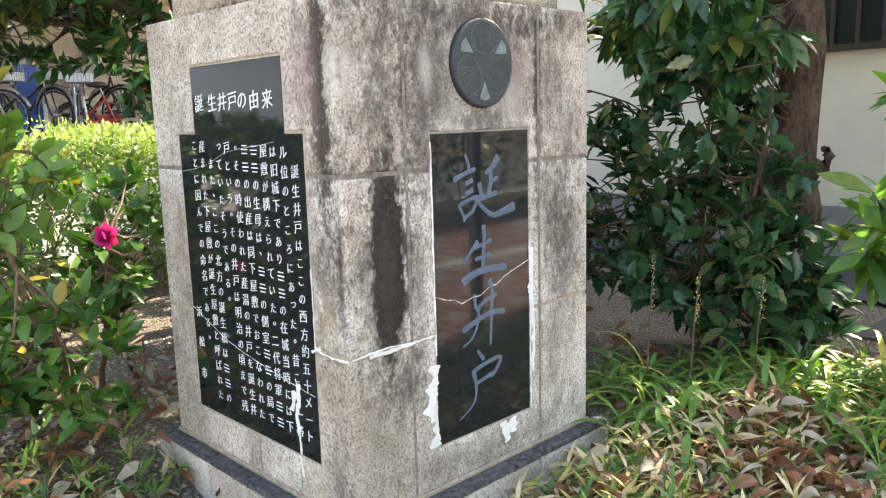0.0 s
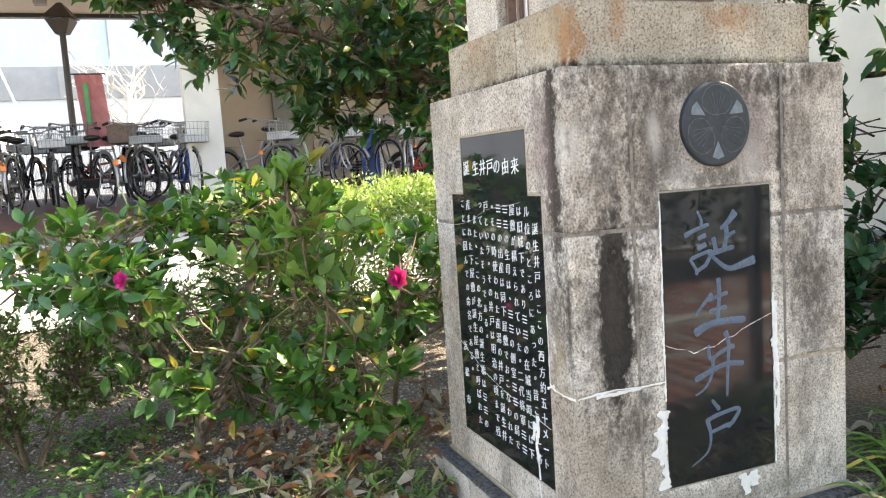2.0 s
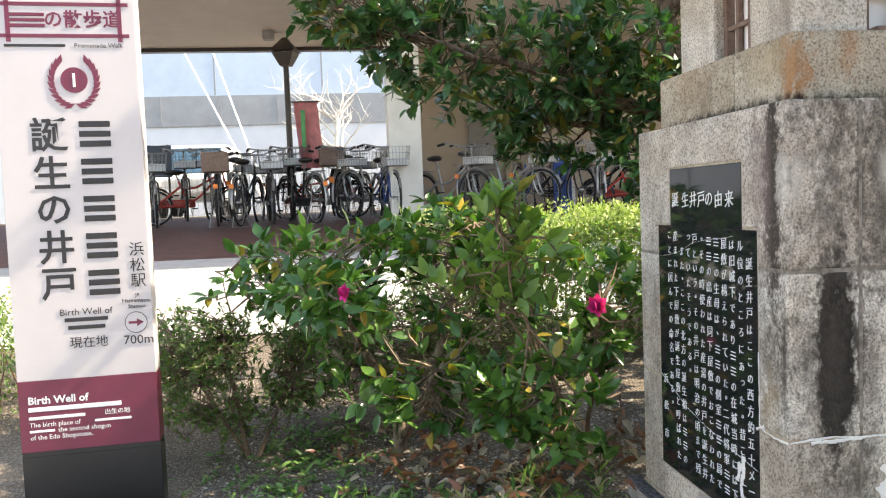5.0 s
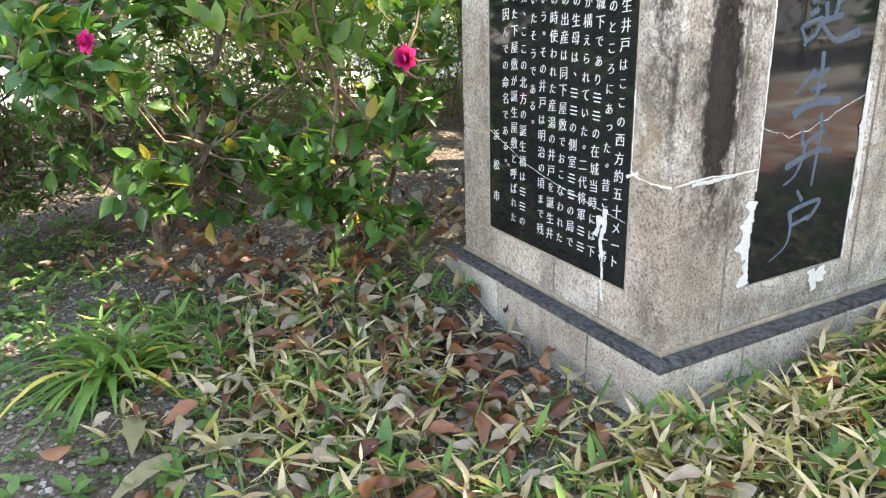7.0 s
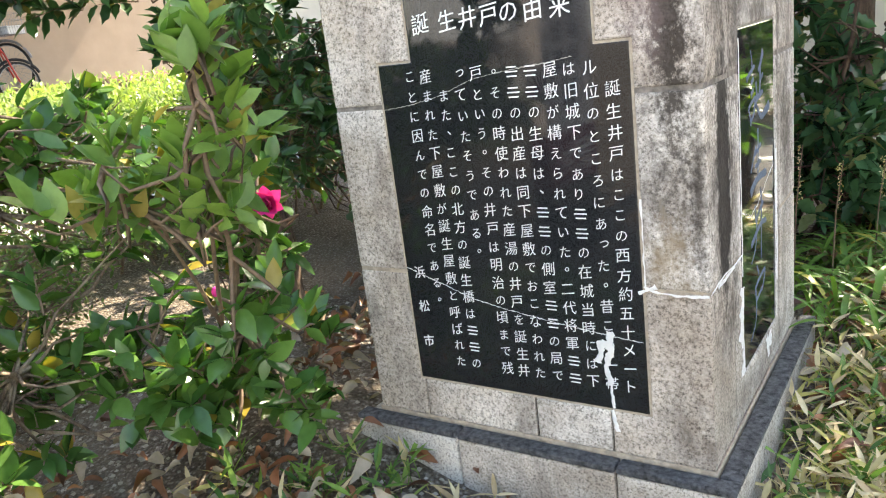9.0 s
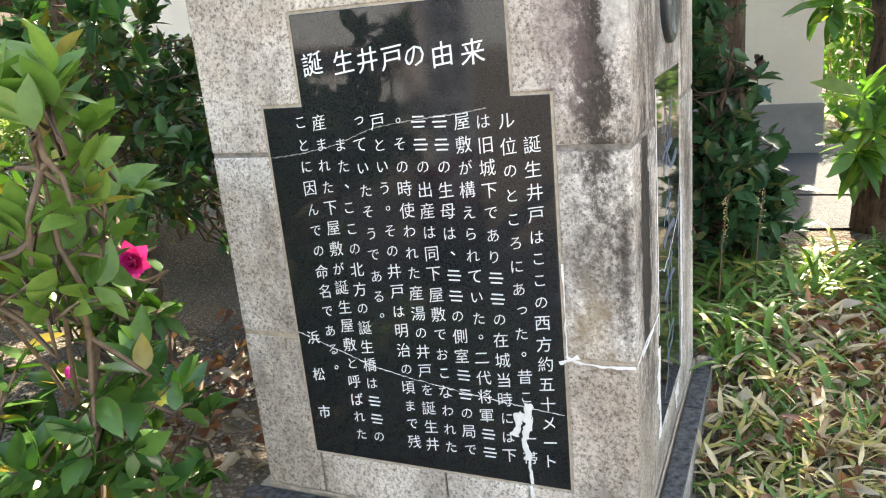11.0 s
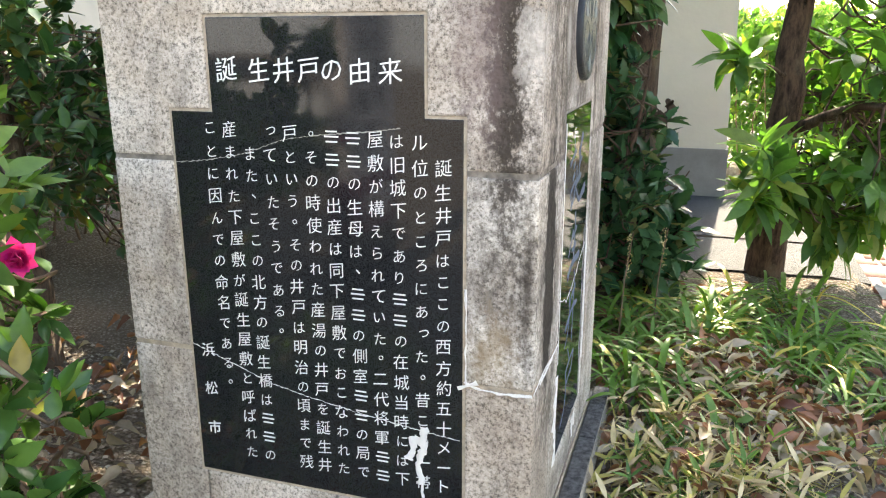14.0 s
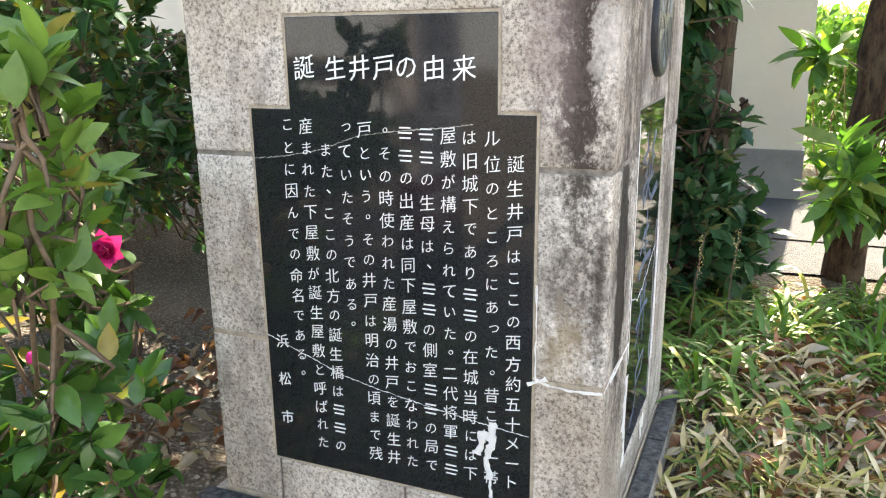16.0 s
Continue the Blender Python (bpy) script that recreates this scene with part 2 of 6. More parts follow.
HEDGE_LEAF = leaf_material("hedge_leaf", (0.07, 0.14, 0.035), (0.17, 0.26, 0.07), 0.5, (0.22, 0.26, 0.09), 0.10, 0.3)
HEDGE_TIP = leaf_material("pale_hedge_tip", (0.26, 0.34, 0.10), (0.46, 0.52, 0.22), 0.5, None, 0.0, 0.3)
SASA_LEAF = leaf_material("bamboo_grass_leaf", (0.05, 0.13, 0.03), (0.22, 0.36, 0.07), 0.5, (0.46, 0.37, 0.20), 0.10, 0.3)
SASA_DRY = leaf_material("dry_bamboo_grass_leaf", (0.42, 0.30, 0.17), (0.80, 0.66, 0.42), 0.7, (0.48, 0.42, 0.14), 0.22, 0.2)
STRAP_LEAF = leaf_material("strap_leaf", (0.06, 0.16, 0.03), (0.19, 0.33, 0.065), 0.4, (0.45, 0.40, 0.08), 0.07, 0.3)
WEED_LEAF = leaf_material("weed_leaf", (0.07, 0.16, 0.04), (0.18, 0.30, 0.085), 0.5, None, 0, 0.3)
LITTER = leaf_material("fallen_leaf", (0.13, 0.048, 0.03), (0.42, 0.18, 0.09), 0.4, (0.46, 0.37, 0.28), 0.3, 0.2)
PETAL = leaf_material("pink_petal", (0.60, 0.012, 0.20), (0.80, 0.04, 0.36), 0.5, None, 0, 0.25)
def bark_material(name, dark, lift, lichen):
    m, n, l, b = material(name, 0.92, spec=0.2)
    ridge = tex(n, l, scale=42, detail=6, rough=0.7, stretch=(1, 1, 0.3))
    col = ramp(n, l, ridge, (0.36, dark), (0.62, lift))
    col = mix(n, l, col, lichen, ramp(n, l, tex(n, l, scale=9, detail=7, rough=0.7), (0.52, (0,)), (0.66, (0.7,))))
    l.new(col, b.inputs["Base Color"])
    bump(n, l, ridge, 0.9, 0.012, b)
    return m


BARK = bark_material("grey_brown_bark", (0.075, 0.052, 0.038), (0.33, 0.25, 0.18), (0.42, 0.36, 0.28))
BROWN_BARK = bark_material("brown_trunk_bark", (0.05, 0.034, 0.026), (0.23, 0.16, 0.115), (0.26, 0.205, 0.15))
DARK_BARK = bark_material("dark_bark", (0.03, 0.02, 0.016), (0.13, 0.085, 0.06), (0.15, 0.12, 0.085))
TWIG = plain("brown_twig", (0.17, 0.115, 0.075), 0.85, vary=0.35, scale=60)
STAMEN = plain("yellow_stamen", (0.75, 0.50, 0.08), 0.7)


def soil_material():
    m, n, l, b = material("gravelly_soil", 0.95, spec=0.2)
    big = tex(n, l, scale=1.3, detail=6)
    grit = tex(n, l, "ShaderNodeTexVoronoi", scale=70)
    fine = tex(n, l, scale=160, detail=4)
    col = ramp(n, l, big, (0.35, (0.25, 0.195, 0.142)), (0.65, (0.46, 0.38, 0.29)))
    col = mix(n, l, col, ramp(n, l, grit, (0.08, (0.42, 0.39, 0.35)), (0.5, (0.10, 0.08, 0.065))), 0.68)
    col = mix(n, l, col, (0.5, 0.48, 0.45), ramp(n, l, fine, (0.4, (0,)), (0.65, (0.8,))), "MULTIPLY")
    l.new(col, b.inputs["Base Color"])
    bump(n, l, mix(n, l, grit, fine, 0.4), 1.0, 0.02, b)
    return m


SOIL = soil_material()
ASPHALT = plain("asphalt", (0.045, 0.047, 0.052), 0.7, vary=0.45, scale=45, grain=1.0, spec=0.5)
PAVE = plain("pale_paving", (0.42, 0.41, 0.39), 0.85, vary=0.15, scale=6, grain=0.3)
DECK = plain("red_brown_deck", (0.125, 0.058, 0.048), 0.6, vary=0.25, scale=9, grain=0.3)
BRICK = plain("red_paving_brick", (0.25, 0.115, 0.085), 0.85, vary=0.35, scale=9, grain=0.5)
KERB = plain("pale_kerb", (0.52, 0.51, 0.49), 0.85, vary=0.15, scale=15, grain=0.4)
BEIGE_WALL = plain("beige_render", (0.74, 0.67, 0.56), 0.85, vary=0.07, scale=2.5, grain=0.5)
BOUNCE_GREY = plain("pale_grey_bounce", (0.42, 0.45, 0.49), 0.85, vary=0.1, scale=2)
GREY_BASE = plain("grey_concrete", (0.27, 0.26, 0.255), 0.9, vary=0.2, scale=5, grain=0.5)
SOFFIT = plain("cream_soffit", (0.50, 0.45, 0.40), 0.7, vary=0.06, scale=3)
COLUMN = plain("brushed_column_metal", (0.60, 0.585, 0.54), 0.45, vary=0.08, scale=4)
PANEL = plain("pale_blue_panel", (0.40, 0.47, 0.56), 0.5, vary=0.06, scale=3)
PANEL_WHITE = plain("white_panel", (0.60, 0.63, 0.66), 0.5, vary=0.04, scale=3)
PANEL_GREY = plain("grey_panel", (0.26, 0.27, 0.28), 0.7, vary=0.1, scale=4)
TAN_WALL = plain("tan_wall", (0.34, 0.27, 0.21), 0.8, vary=0.08, scale=3)
BROWN_METAL = plain("dark_brown_metal", (0.035, 0.026, 0.022), 0.45, 0.2, vary=0.2)


# ---- builders ----
def thing(name, base, label, category, group="", kind=""):
    ob = new(name)
    ob.location = base
    return tagged(ob, label, category, group, kind)


def offset(parent):
    v = Vector((0, 0, 0))
    while parent:
        v += parent.location
        parent = parent.parent
    return v


def part(name, bm, mat, parent=None, label="", smooth=False, kind=""):
    """Links a bmesh in world coordinates as one mesh object under a thing or a part."""
    bmesh.ops.translate(bm, verts=bm.verts, vec=-offset(parent))
    me = bpy.data.meshes.new(name)
    bm.to_mesh(me)
    bm.free()
    me.materials.append(mat)
    if smooth:
        for p in me.polygons:
            p.use_smooth = True
    ob = new(name, me)
    ob.parent = parent
    if label or kind:
        tagged(ob, label, kind=kind)
    return ob


def soup(name, verts, faces, mat, parent=None, label="", smooth=False, kind=""):
    """The same from arrays: verts (n, 3), faces (m, k)."""
    me = bpy.data.meshes.new(name)
    v, f = np.asarray(verts, float) - np.array(offset(parent)), np.asarray(faces, int)
    me.vertices.add(len(v))
    me.vertices.foreach_set("co", v.ravel())
    me.loops.add(f.size)
    me.loops.foreach_set("vertex_index", f.ravel())
    me.polygons.add(len(f))
    me.polygons.foreach_set("loop_start", np.arange(len(f)) * f.shape[1])
    if smooth:
        me.polygons.foreach_set("use_smooth", np.ones(len(f), bool))
    me.update(calc_edges=True)
    me.materials.append(mat)
    ob = new(name, me)
    ob.parent = parent
    if label or kind:
        tagged(ob, label, kind=kind)
    return ob


def box(bm, x0, x1, y0, y1, z0, z1, bevel=0.0):
    m = Matrix.Translation(((x0 + x1) / 2, (y0 + y1) / 2, (z0 + z1) / 2)) @ Matrix.Diagonal((x1 - x0, y1 - y0, z1 - z0, 1))
    vs = bmesh.ops.create_cube(bm, size=1, matrix=m)["verts"]
    if bevel:
        bmesh.ops.bevel(bm, geom=list({e for v in vs for e in v.link_edges}), offset=bevel, segments=2, affect="EDGES", profile=0.6)
    return bm


def boxed(*a, bevel=0.0):
    return box(bmesh.new(), *a, bevel=bevel)


def cyl(bm, a, b, r0, r1=None, sides=10):
    a, b = Vector(a), Vector(b)
    d = b - a
    m = Matrix.Translation((a + b) / 2) @ d.to_track_quat("Z", "Y").to_matrix().to_4x4()
    bmesh.ops.create_cone(bm, cap_ends=True, segments=sides, radius1=r0, radius2=r0 if r1 is None else r1, depth=d.length, matrix=m)
    return bm


def slab(poly, axis, front, back, bevel=0.004):
    """A prism from an outline: axis "y" takes (x, z) points, axis "x" takes (y, z) points."""
    bm = bmesh.new()
    put = (lambda u, v, w: (u, w, v)) if axis == "y" else (lambda u, v, w: (w, u, v))
    a = [bm.verts.new(put(u, v, front)) for u, v in poly]
    f = bm.faces.new(a)
    out = bmesh.ops.extrude_face_region(bm, geom=[f])
    vec = put(0, 0, back - front)
    bmesh.ops.translate(bm, verts=[g for g in out["geom"] if isinstance(g, bmesh.types.BMVert)], vec=vec)
    bmesh.ops.recalc_face_normals(bm, faces=bm.faces)
    if bevel:
        bmesh.ops.bevel(bm, geom=bm.edges[:], offset=bevel, segments=2, affect="EDGES", profile=0.6)
    return bm


def rect(u0, u1, v0, v1):
    return [(u0, v0), (u1, v0), (u1, v1), (u0, v1)]


GLYPHS = {}


def writing(body, size, place, parent, mat, name="lettering", turn=(90, 0, 0), line=1.0, depth=0.0006, align="CENTER", wide=1.0, bold=0.0, slant=0.0):
    """Words in the built-in font as a mesh part, centred on place; alike ones share their mesh."""
    key = (body, size, turn, mat.name, align, bold, wide, slant)
    if key not in GLYPHS:
        cu = bpy.data.curves.new(name, "FONT")
        cu.body, cu.size, cu.align_x, cu.align_y = body, size, align, "CENTER"
        cu.space_line, cu.extrude, cu.offset, cu.resolution_u = line, depth, bold, 2
        tmp = new("tmp", cu)
        bpy.context.view_layer.update()
        me = bpy.data.meshes.new_from_object(tmp.evaluated_get(bpy.context.evaluated_depsgraph_get()))
        bpy.data.objects.remove(tmp)
        me.name = name
        if align == "CENTER" and len(me.vertices):
            co = np.array([v.co for v in me.vertices])
            if body.isascii():
                me.transform(Matrix.Translation((0, -(co[:, 1].max() + co[:, 1].min()) / 2, 0)))
            elif len(body) == 1 and body not in "。、っ":
                me.transform(Matrix.Translation((-(co[:, 0].max() + co[:, 0].min()) / 2, -(co[:, 1].max() + co[:, 1].min()) / 2, 0)))
        me.transform(pose(0, 0, 0, *turn) @ Matrix(((wide, 0, 0, 0), (slant, 1, 0, 0), (0, 0, 1, 0), (0, 0, 0, 1))))
        me.materials.clear()
        me.materials.append(mat)
        GLYPHS[key] = me
    ob = new(name, GLYPHS[key])
    ob.parent = parent
    ob.location = Vector(place) - offset(parent)
    return ob


def tube(points, radii, sides=6):
    """Verts and quads of a bent, tapered tube."""
    pts, vs, fs = [Vector(p) for p in points], [], []
    for i, p in enumerate(pts):
        d = (pts[min(i + 1, len(pts) - 1)] - pts[max(i - 1, 0)]).normalized()
        u = d.orthogonal().normalized()
        w = d.cross(u)
        for k in range(sides):
            a = 2 * math.pi * k / sides
            vs.append(p + radii[i] * (math.cos(a) * u + math.sin(a) * w))
    for i in range(len(pts) - 1):
        for k in range(sides):
            j = (k + 1) % sides
            fs.append((i * sides + k, i * sides + j, (i + 1) * sides + j, (i + 1) * sides + k))
    return [tuple(v) for v in vs], fs


def tubes(items):
    vs, fs = [], []
    for points, radii, sides in items:
        v, f = tube(points, radii, sides)
        fs += [tuple(i + len(vs) for i in q) for q in f]
        vs += v
    return vs, fs


def bent(a, b, sag, rng, n=6, wobble=0.03):
    a, b = Vector(a), Vector(b)
    span = (b - a).length
    out = []
    for i in range(n + 1):
        t = i / n
        p = a.lerp(b, t) + Vector((0, 0, sag * math.sin(math.pi * t)))
        if 0 < i < n:
            p += Vector([rng.uniform(-1, 1) * wobble * span for _ in range(3)])
        out.append(p)
    return out


def leaf_shape(length, width, fold=0.25, droop=0.15, point=0.55, rows=5, wavy=0.0):
    """A folded, drooping leaf along +y from its stalk at the origin: verts and quads."""
    vs, fs = [], []
    for i in range(rows + 1):
        t = i / rows
        w = width / 2 * (math.sin(math.pi * t ** point) if 0 < t < 1 else (0.06 if t == 0 else 0.02))
        y, z = length * t, -droop * length * t * t
        e = wavy * width * (1 if i % 2 else -1)
        vs += [(-w - (e if w > width * 0.2 else 0), y, z + fold * w), (0, y, z), (w + (e if w > width * 0.2 else 0), y, z + fold * w)]
        if i:
            a = 3 * (i - 1)
            fs += [(a, a + 1, a + 4, a + 3), (a + 1, a + 2, a + 5, a + 4)]
    return np.array(vs), np.array(fs)


def scatter(shape, places, ways, ups, scales):
    """Copies of a leaf with its +y along ways and +z near ups: verts and quads as arrays."""
    vs, fs = shape
    p, y = np.asarray(places, float), np.asarray(ways, float)
    y = y / np.linalg.norm(y, axis=1, keepdims=True)
    x = np.cross(y, np.asarray(ups, float))
    x = x / (np.linalg.norm(x, axis=1, keepdims=True) + 1e-9)
    z = np.cross(x, y)
    s = np.asarray(scales, float)[:, None, None]
    out = p[:, None] + s * (vs[None, :, :1] * x[:, None] + vs[None, :, 1:2] * y[:, None] + vs[None, :, 2:] * z[:, None])
    faces = fs[None] + (np.arange(len(p)) * len(vs))[:, None, None]
    return out.reshape(-1, 3), faces.reshape(-1, 4)


def join(*soups):
    vs, fs, n = [], [], 0
    for v, f in soups:
        vs.append(np.asarray(v, float))
        fs.append(np.asarray(f, int) + n)
        n += len(v)
    return np.concatenate(vs), np.concatenate(fs)


def blob_points(rng, centre, radii, n, shell=0.35):
    out = []
    while len(out) < n:
        v = rng.normal(size=3)
        v /= np.linalg.norm(v)
        out.append(np.array(centre) + v * np.array(radii) * (shell + (1 - shell) * rng.random()) ** 0.6)
    return out


def shrub(name, base, label, category, seed, stems, blobs, shape, leaf_mat, bark, stem_r=0.02, twigs=1.0, per=9, size=(0.7, 1.2), lift=0.25, gather=0.5, twig_r=0.003, droop=0.0):
    """A shrub or tree: stems (lists of points), and a crown of leafy twigs that fills the blobs (centre, radii, twigs)."""
    rng, pr = np.random.default_rng(seed), random.Random(seed)
    ob = thing(name, base, label, category)
    wood, nodes = [], []
    for pts, r in stems:
        pts = [Vector(p) for p in pts]
        fine = []
        for i in range(len(pts) - 1):
            for k in range(4):
                fine.append(pts[i].lerp(pts[i + 1], k / 4))
        fine.append(pts[-1])
        fine = [p + (Vector([pr.uniform(-1, 1) for _ in range(3)]) * r * (0.14 if r > 0.05 else 0.5) if 0 < i < len(fine) - 1 else Vector()) for i, p in enumerate(fine)]
        wood.append((fine, [max(r * (1 - 0.72 * i / (len(fine) - 1)), 0.002) for i in range(len(fine))], 8))
        nodes += fine[len(fine) // 4:]
    grid = np.array([tuple(v) for v in nodes])
    where, way, up, scale = [], [], [], []
    for centre, radii, count in blobs:
        for target in blob_points(rng, centre, radii, int(count * twigs)):
            d = np.linalg.norm(grid - target, axis=1) + 0.35 * np.maximum(0, grid[:, 2] - target[2])
            root = grid[np.argsort(d)[rng.integers(0, 4)]]
            far = np.linalg.norm(root - target)
            if far > 0.42:
                root = target + (root - target) * (0.42 * rng.uniform(0.5, 1.0) / far)
            mid = (root + target) / 2 + rng.normal(size=3) * 0.04
            mid[2] -= 0.03
            line = [root, (root + mid) / 2 + rng.normal(size=3) * 0.01, mid, (mid + target) / 2 + rng.normal(size=3) * 0.012, target]
            wood.append(([Vector(q) for q in line], [twig_r * 1.7, twig_r * 1.5, twig_r * 1.2, twig_r, twig_r * 0.5], 4))
            axis = np.array(target) - mid
            axis /= np.linalg.norm(axis) + 1e-9
            reach = min(0.16, np.linalg.norm(np.array(target) - mid))
            for k in range(per):
                t = 1 - gather * rng.random() ** 1.3
                where.append(target - axis * reach * (1 - t) * 1.6)
                side = rng.normal(size=3)
                side -= side.dot(axis) * axis
                side /= np.linalg.norm(side) + 1e-9
                w = axis * rng.uniform(0.2, 0.9) + side + np.array((0, 0, lift - droop))
                way.append(w)
                up.append(np.array((0, 0, 1.0)) + rng.normal(size=3) * 0.45)
                scale.append(rng.uniform(*size))
    for k in range(len(stems)):
        v, f = tubes(wood[k:k + 1])
        soup("trunk" if k == 0 else "limb", v, f, bark, ob, smooth=True)
    v, f = tubes(wood[len(stems):])
    soup("twig_mass", v, f, bark, ob, smooth=True, kind="stuff")
    v, f = scatter(shape, where, way, up, scale)
    soup("leaves", v, f, leaf_mat, ob, smooth=True, kind="stuff")
    return ob


# ---- ground ----
def height(x, y):
    """The ground: low mounds against the monument's sides, rising gently towards the forecourt."""
    rise = 0.111 * (math.sqrt((min(x + 2.0, 0)) ** 2 + 0.09) - 0.3) if x < -2 else 0.0
    rise = min(rise, 0.93) if x > -30 else 0.93
    near = math.exp(-((x + 0.5) ** 2 + (y - 0.2) ** 2) / 30)
    lump = 0.05 * noise.noise(Vector((x * 1.1, y * 1.1, 0.3))) + 0.02 * noise.noise(Vector((x * 4, y * 4, 2.0)))
    bed = 1.0 if (x < 0.98 and y < 2.9 and x > -3.6 and y > -1.45 - (0.9 if x < -0.6 else 0)) else 0.0
    left = 0.115 * math.exp(-((x + 0.98) ** 2 / 0.14 + (y + 0.03) ** 2 / 0.12))
    right = 0.095 * math.exp(-((x - 0.25) ** 2 / 0.09 + (y - 0.95) ** 2 / 0.30))
    return 0.055 + rise + (lump * near * bed) + left + right


def sheet(name, xs, ys, mat, lift=0.0, label="", category="", parent=None):
    vs = [(x, y, height(x, y) + lift) for y in ys for x in xs]
    n = len(xs)
    fs = [(j * n + i, j * n + i + 1, (j + 1) * n + i + 1, (j + 1) * n + i) for j in range(len(ys) - 1) for i in range(n - 1)]
    ob = soup(name, vs, fs, mat, parent, smooth=True)
    return tagged(ob, label, category, kind="structure") if label else ob


def spread(lo, hi, step, far, outer):
    inner = list(np.arange(lo, hi + 1e-6, step))
    return sorted({round(float(v), 3) for v in inner + [lo - (outer - abs(lo)) * (k / 10) ** 2 for k in range(1, 11)] + [hi + (outer - abs(hi)) * (k / 10) ** 2 for k in range(1, 11)]})


sheet("ground", spread(-4.2, 1.2, 0.06, 10, 400), spread(-2.6, 3.4, 0.06, 10, 400), SOIL, label="gravelly brown soil of a planting bed", category="ground")
sheet("forecourt", np.linspace(-7.0, -3.9, 12), np.linspace(-9, 4, 14), PAVE, 0.012, "sunlit pale paving of the forecourt", "paving")
deck = sheet("deck", np.linspace(-11.6, -7.0, 12), np.linspace(-9, 7, 14), DECK, 0.014, "red-brown tiled floor of the cycle park", "floor")
sheet("lane_mouth", np.linspace(0.12, 1.02, 6), np.linspace(2.58, 3.25, 6), ASPHALT, 0.012, "dark asphalt lane beside the planting bed", "road")
sheet("lane", np.linspace(-6, 1.02, 10), np.linspace(3.25, 4.4, 6), ASPHALT, 0.02, "dark asphalt lane behind the planting bed", "road")
sheet("pavement", np.linspace(1.02, 3.5, 8), np.linspace(-9, 9, 12), GREY_BASE, 0.012, "bedding of the brick pavement beside the street", "pavement")
# ground out of view, made pale to bounce light onto the monument's front
sheet("path", np.linspace(-0.6, 1.02, 6), np.linspace(-9, -1.5, 8), PAVE, 0.012, "unseen pale ground surface that bounces sunlight up the monument's front", "pavement")
sheet("road", np.linspace(5.25, 11.5, 8), np.linspace(-60, 60, 8), ASPHALT, 0.008, "grey asphalt street", "road")


# ---- monument ----
W, D, Z0, J2, J1, TOP = 0.80, 0.805, 0.209, 0.565, 0.932, 1.295
monument = thing("stone_monument", (-W / 2, D / 2, 0.0), "weathered granite monument with black inscribed plaques and a lantern top", "monument")
part("core", boxed(-W + 0.02, -0.02, 0.02, D - 0.02, 0.1, TOP - 0.02), GREY_MORTAR, monument)
PX0, PX1, SX0, SX1, PZ0, PZS, PZ1 = -0.671, -0.119, -0.587, -0.184, 0.302, 1.022, 1.180
G = 0.0042
front = [
    [(-W, J1 + G), (PX0, J1 + G), (PX0, PZS), (SX0, PZS), (SX0, PZ1), (SX1, PZ1), (SX1, PZS), (PX1, PZS), (PX1, J1 + G), (0, J1 + G), (0, TOP), (-W, TOP)],
    rect(-W, PX0, J2 + G, J1 - G), rect(PX1, 0, J2 + G, J1 - G),
    [(-W, Z0), (PX0 + 0.012, Z0), (PX0 + 0.012, PZ0), (PX0, PZ0), (PX0, J2 - G), (-W, J2 - G)],
    rect(PX0 + 0.015, -0.375, Z0, PZ0), rect(-0.371, -0.205, Z0, PZ0),
    [(-0.201, Z0), (0, Z0), (0, J2 - G), (PX1, J2 - G), (PX1, PZ0), (-0.201, PZ0)],
]
for poly in front:
    part("stone", slab(poly, "y", 0.0, 0.166, 0.005), STONE, monument)
RY0, RY1, RZ0, RZ1 = 0.238, 0.567, 0.302, 1.011
side = [
    [(0.170, J1 + G), (RY0, J1 + G), (RY0, RZ1), (RY1, RZ1), (RY1, J1 + G), (0.602, J1 + G), (0.602, TOP), (0.170, TOP)],
    rect(0.170, RY0, J2 + G, J1 - G), rect(RY1, 0.602, J2 + G, J1 - G),
    [(0.170, Z0), (0.602, Z0), (0.602, J2 - G), (RY1, J2 - G), (RY1, RZ0), (RY0, RZ0), (RY0, J2 - G), (0.170, J2 - G)],
]
for poly in side:
    part("stone", slab(poly, "x", -0.001, -0.15, 0.005), STONE, monument)
for z0, z1 in ((Z0, J2 - G), (J2 + G, J1 - G), (J1 + G, TOP)):
    part("stone", slab(rect(0.607, D, z0, z1), "x", 0.0, -0.2, 0.006), STONE, monument)
    part("stone", boxed(-W, -0.205, D - 0.15, D, z0, z1, bevel=0.006), STONE, monument)
    part("stone", boxed(-W, -W + 0.15, 0.17, D - 0.153, z0, z1, bevel=0.006), STONE, monument)
# mortar beds, set back a little
for z, m in ((J2, MORTAR), (J1, JOINT)):
    part("mortar_joint", boxed(-W + 0.0025, PX0, 0.0025, D - 0.0025, z - 0.0048, z + 0.0048), m, monument)
    part("mortar_joint", boxed(PX1, -0.0025, 0.0025, RY0, z - 0.0048, z + 0.0048), m, monument)
    part("mortar_joint", boxed(-0.10, -0.0025, RY1, D - 0.0025, z - 0.0048, z + 0.0048), m, monument)
for y in (0.168, 0.6045):
    part("mortar_joint", boxed(-0.1, -0.0015, y - 0.005, y + 0.005, Z0, TOP - 0.004), JOINT, monument)
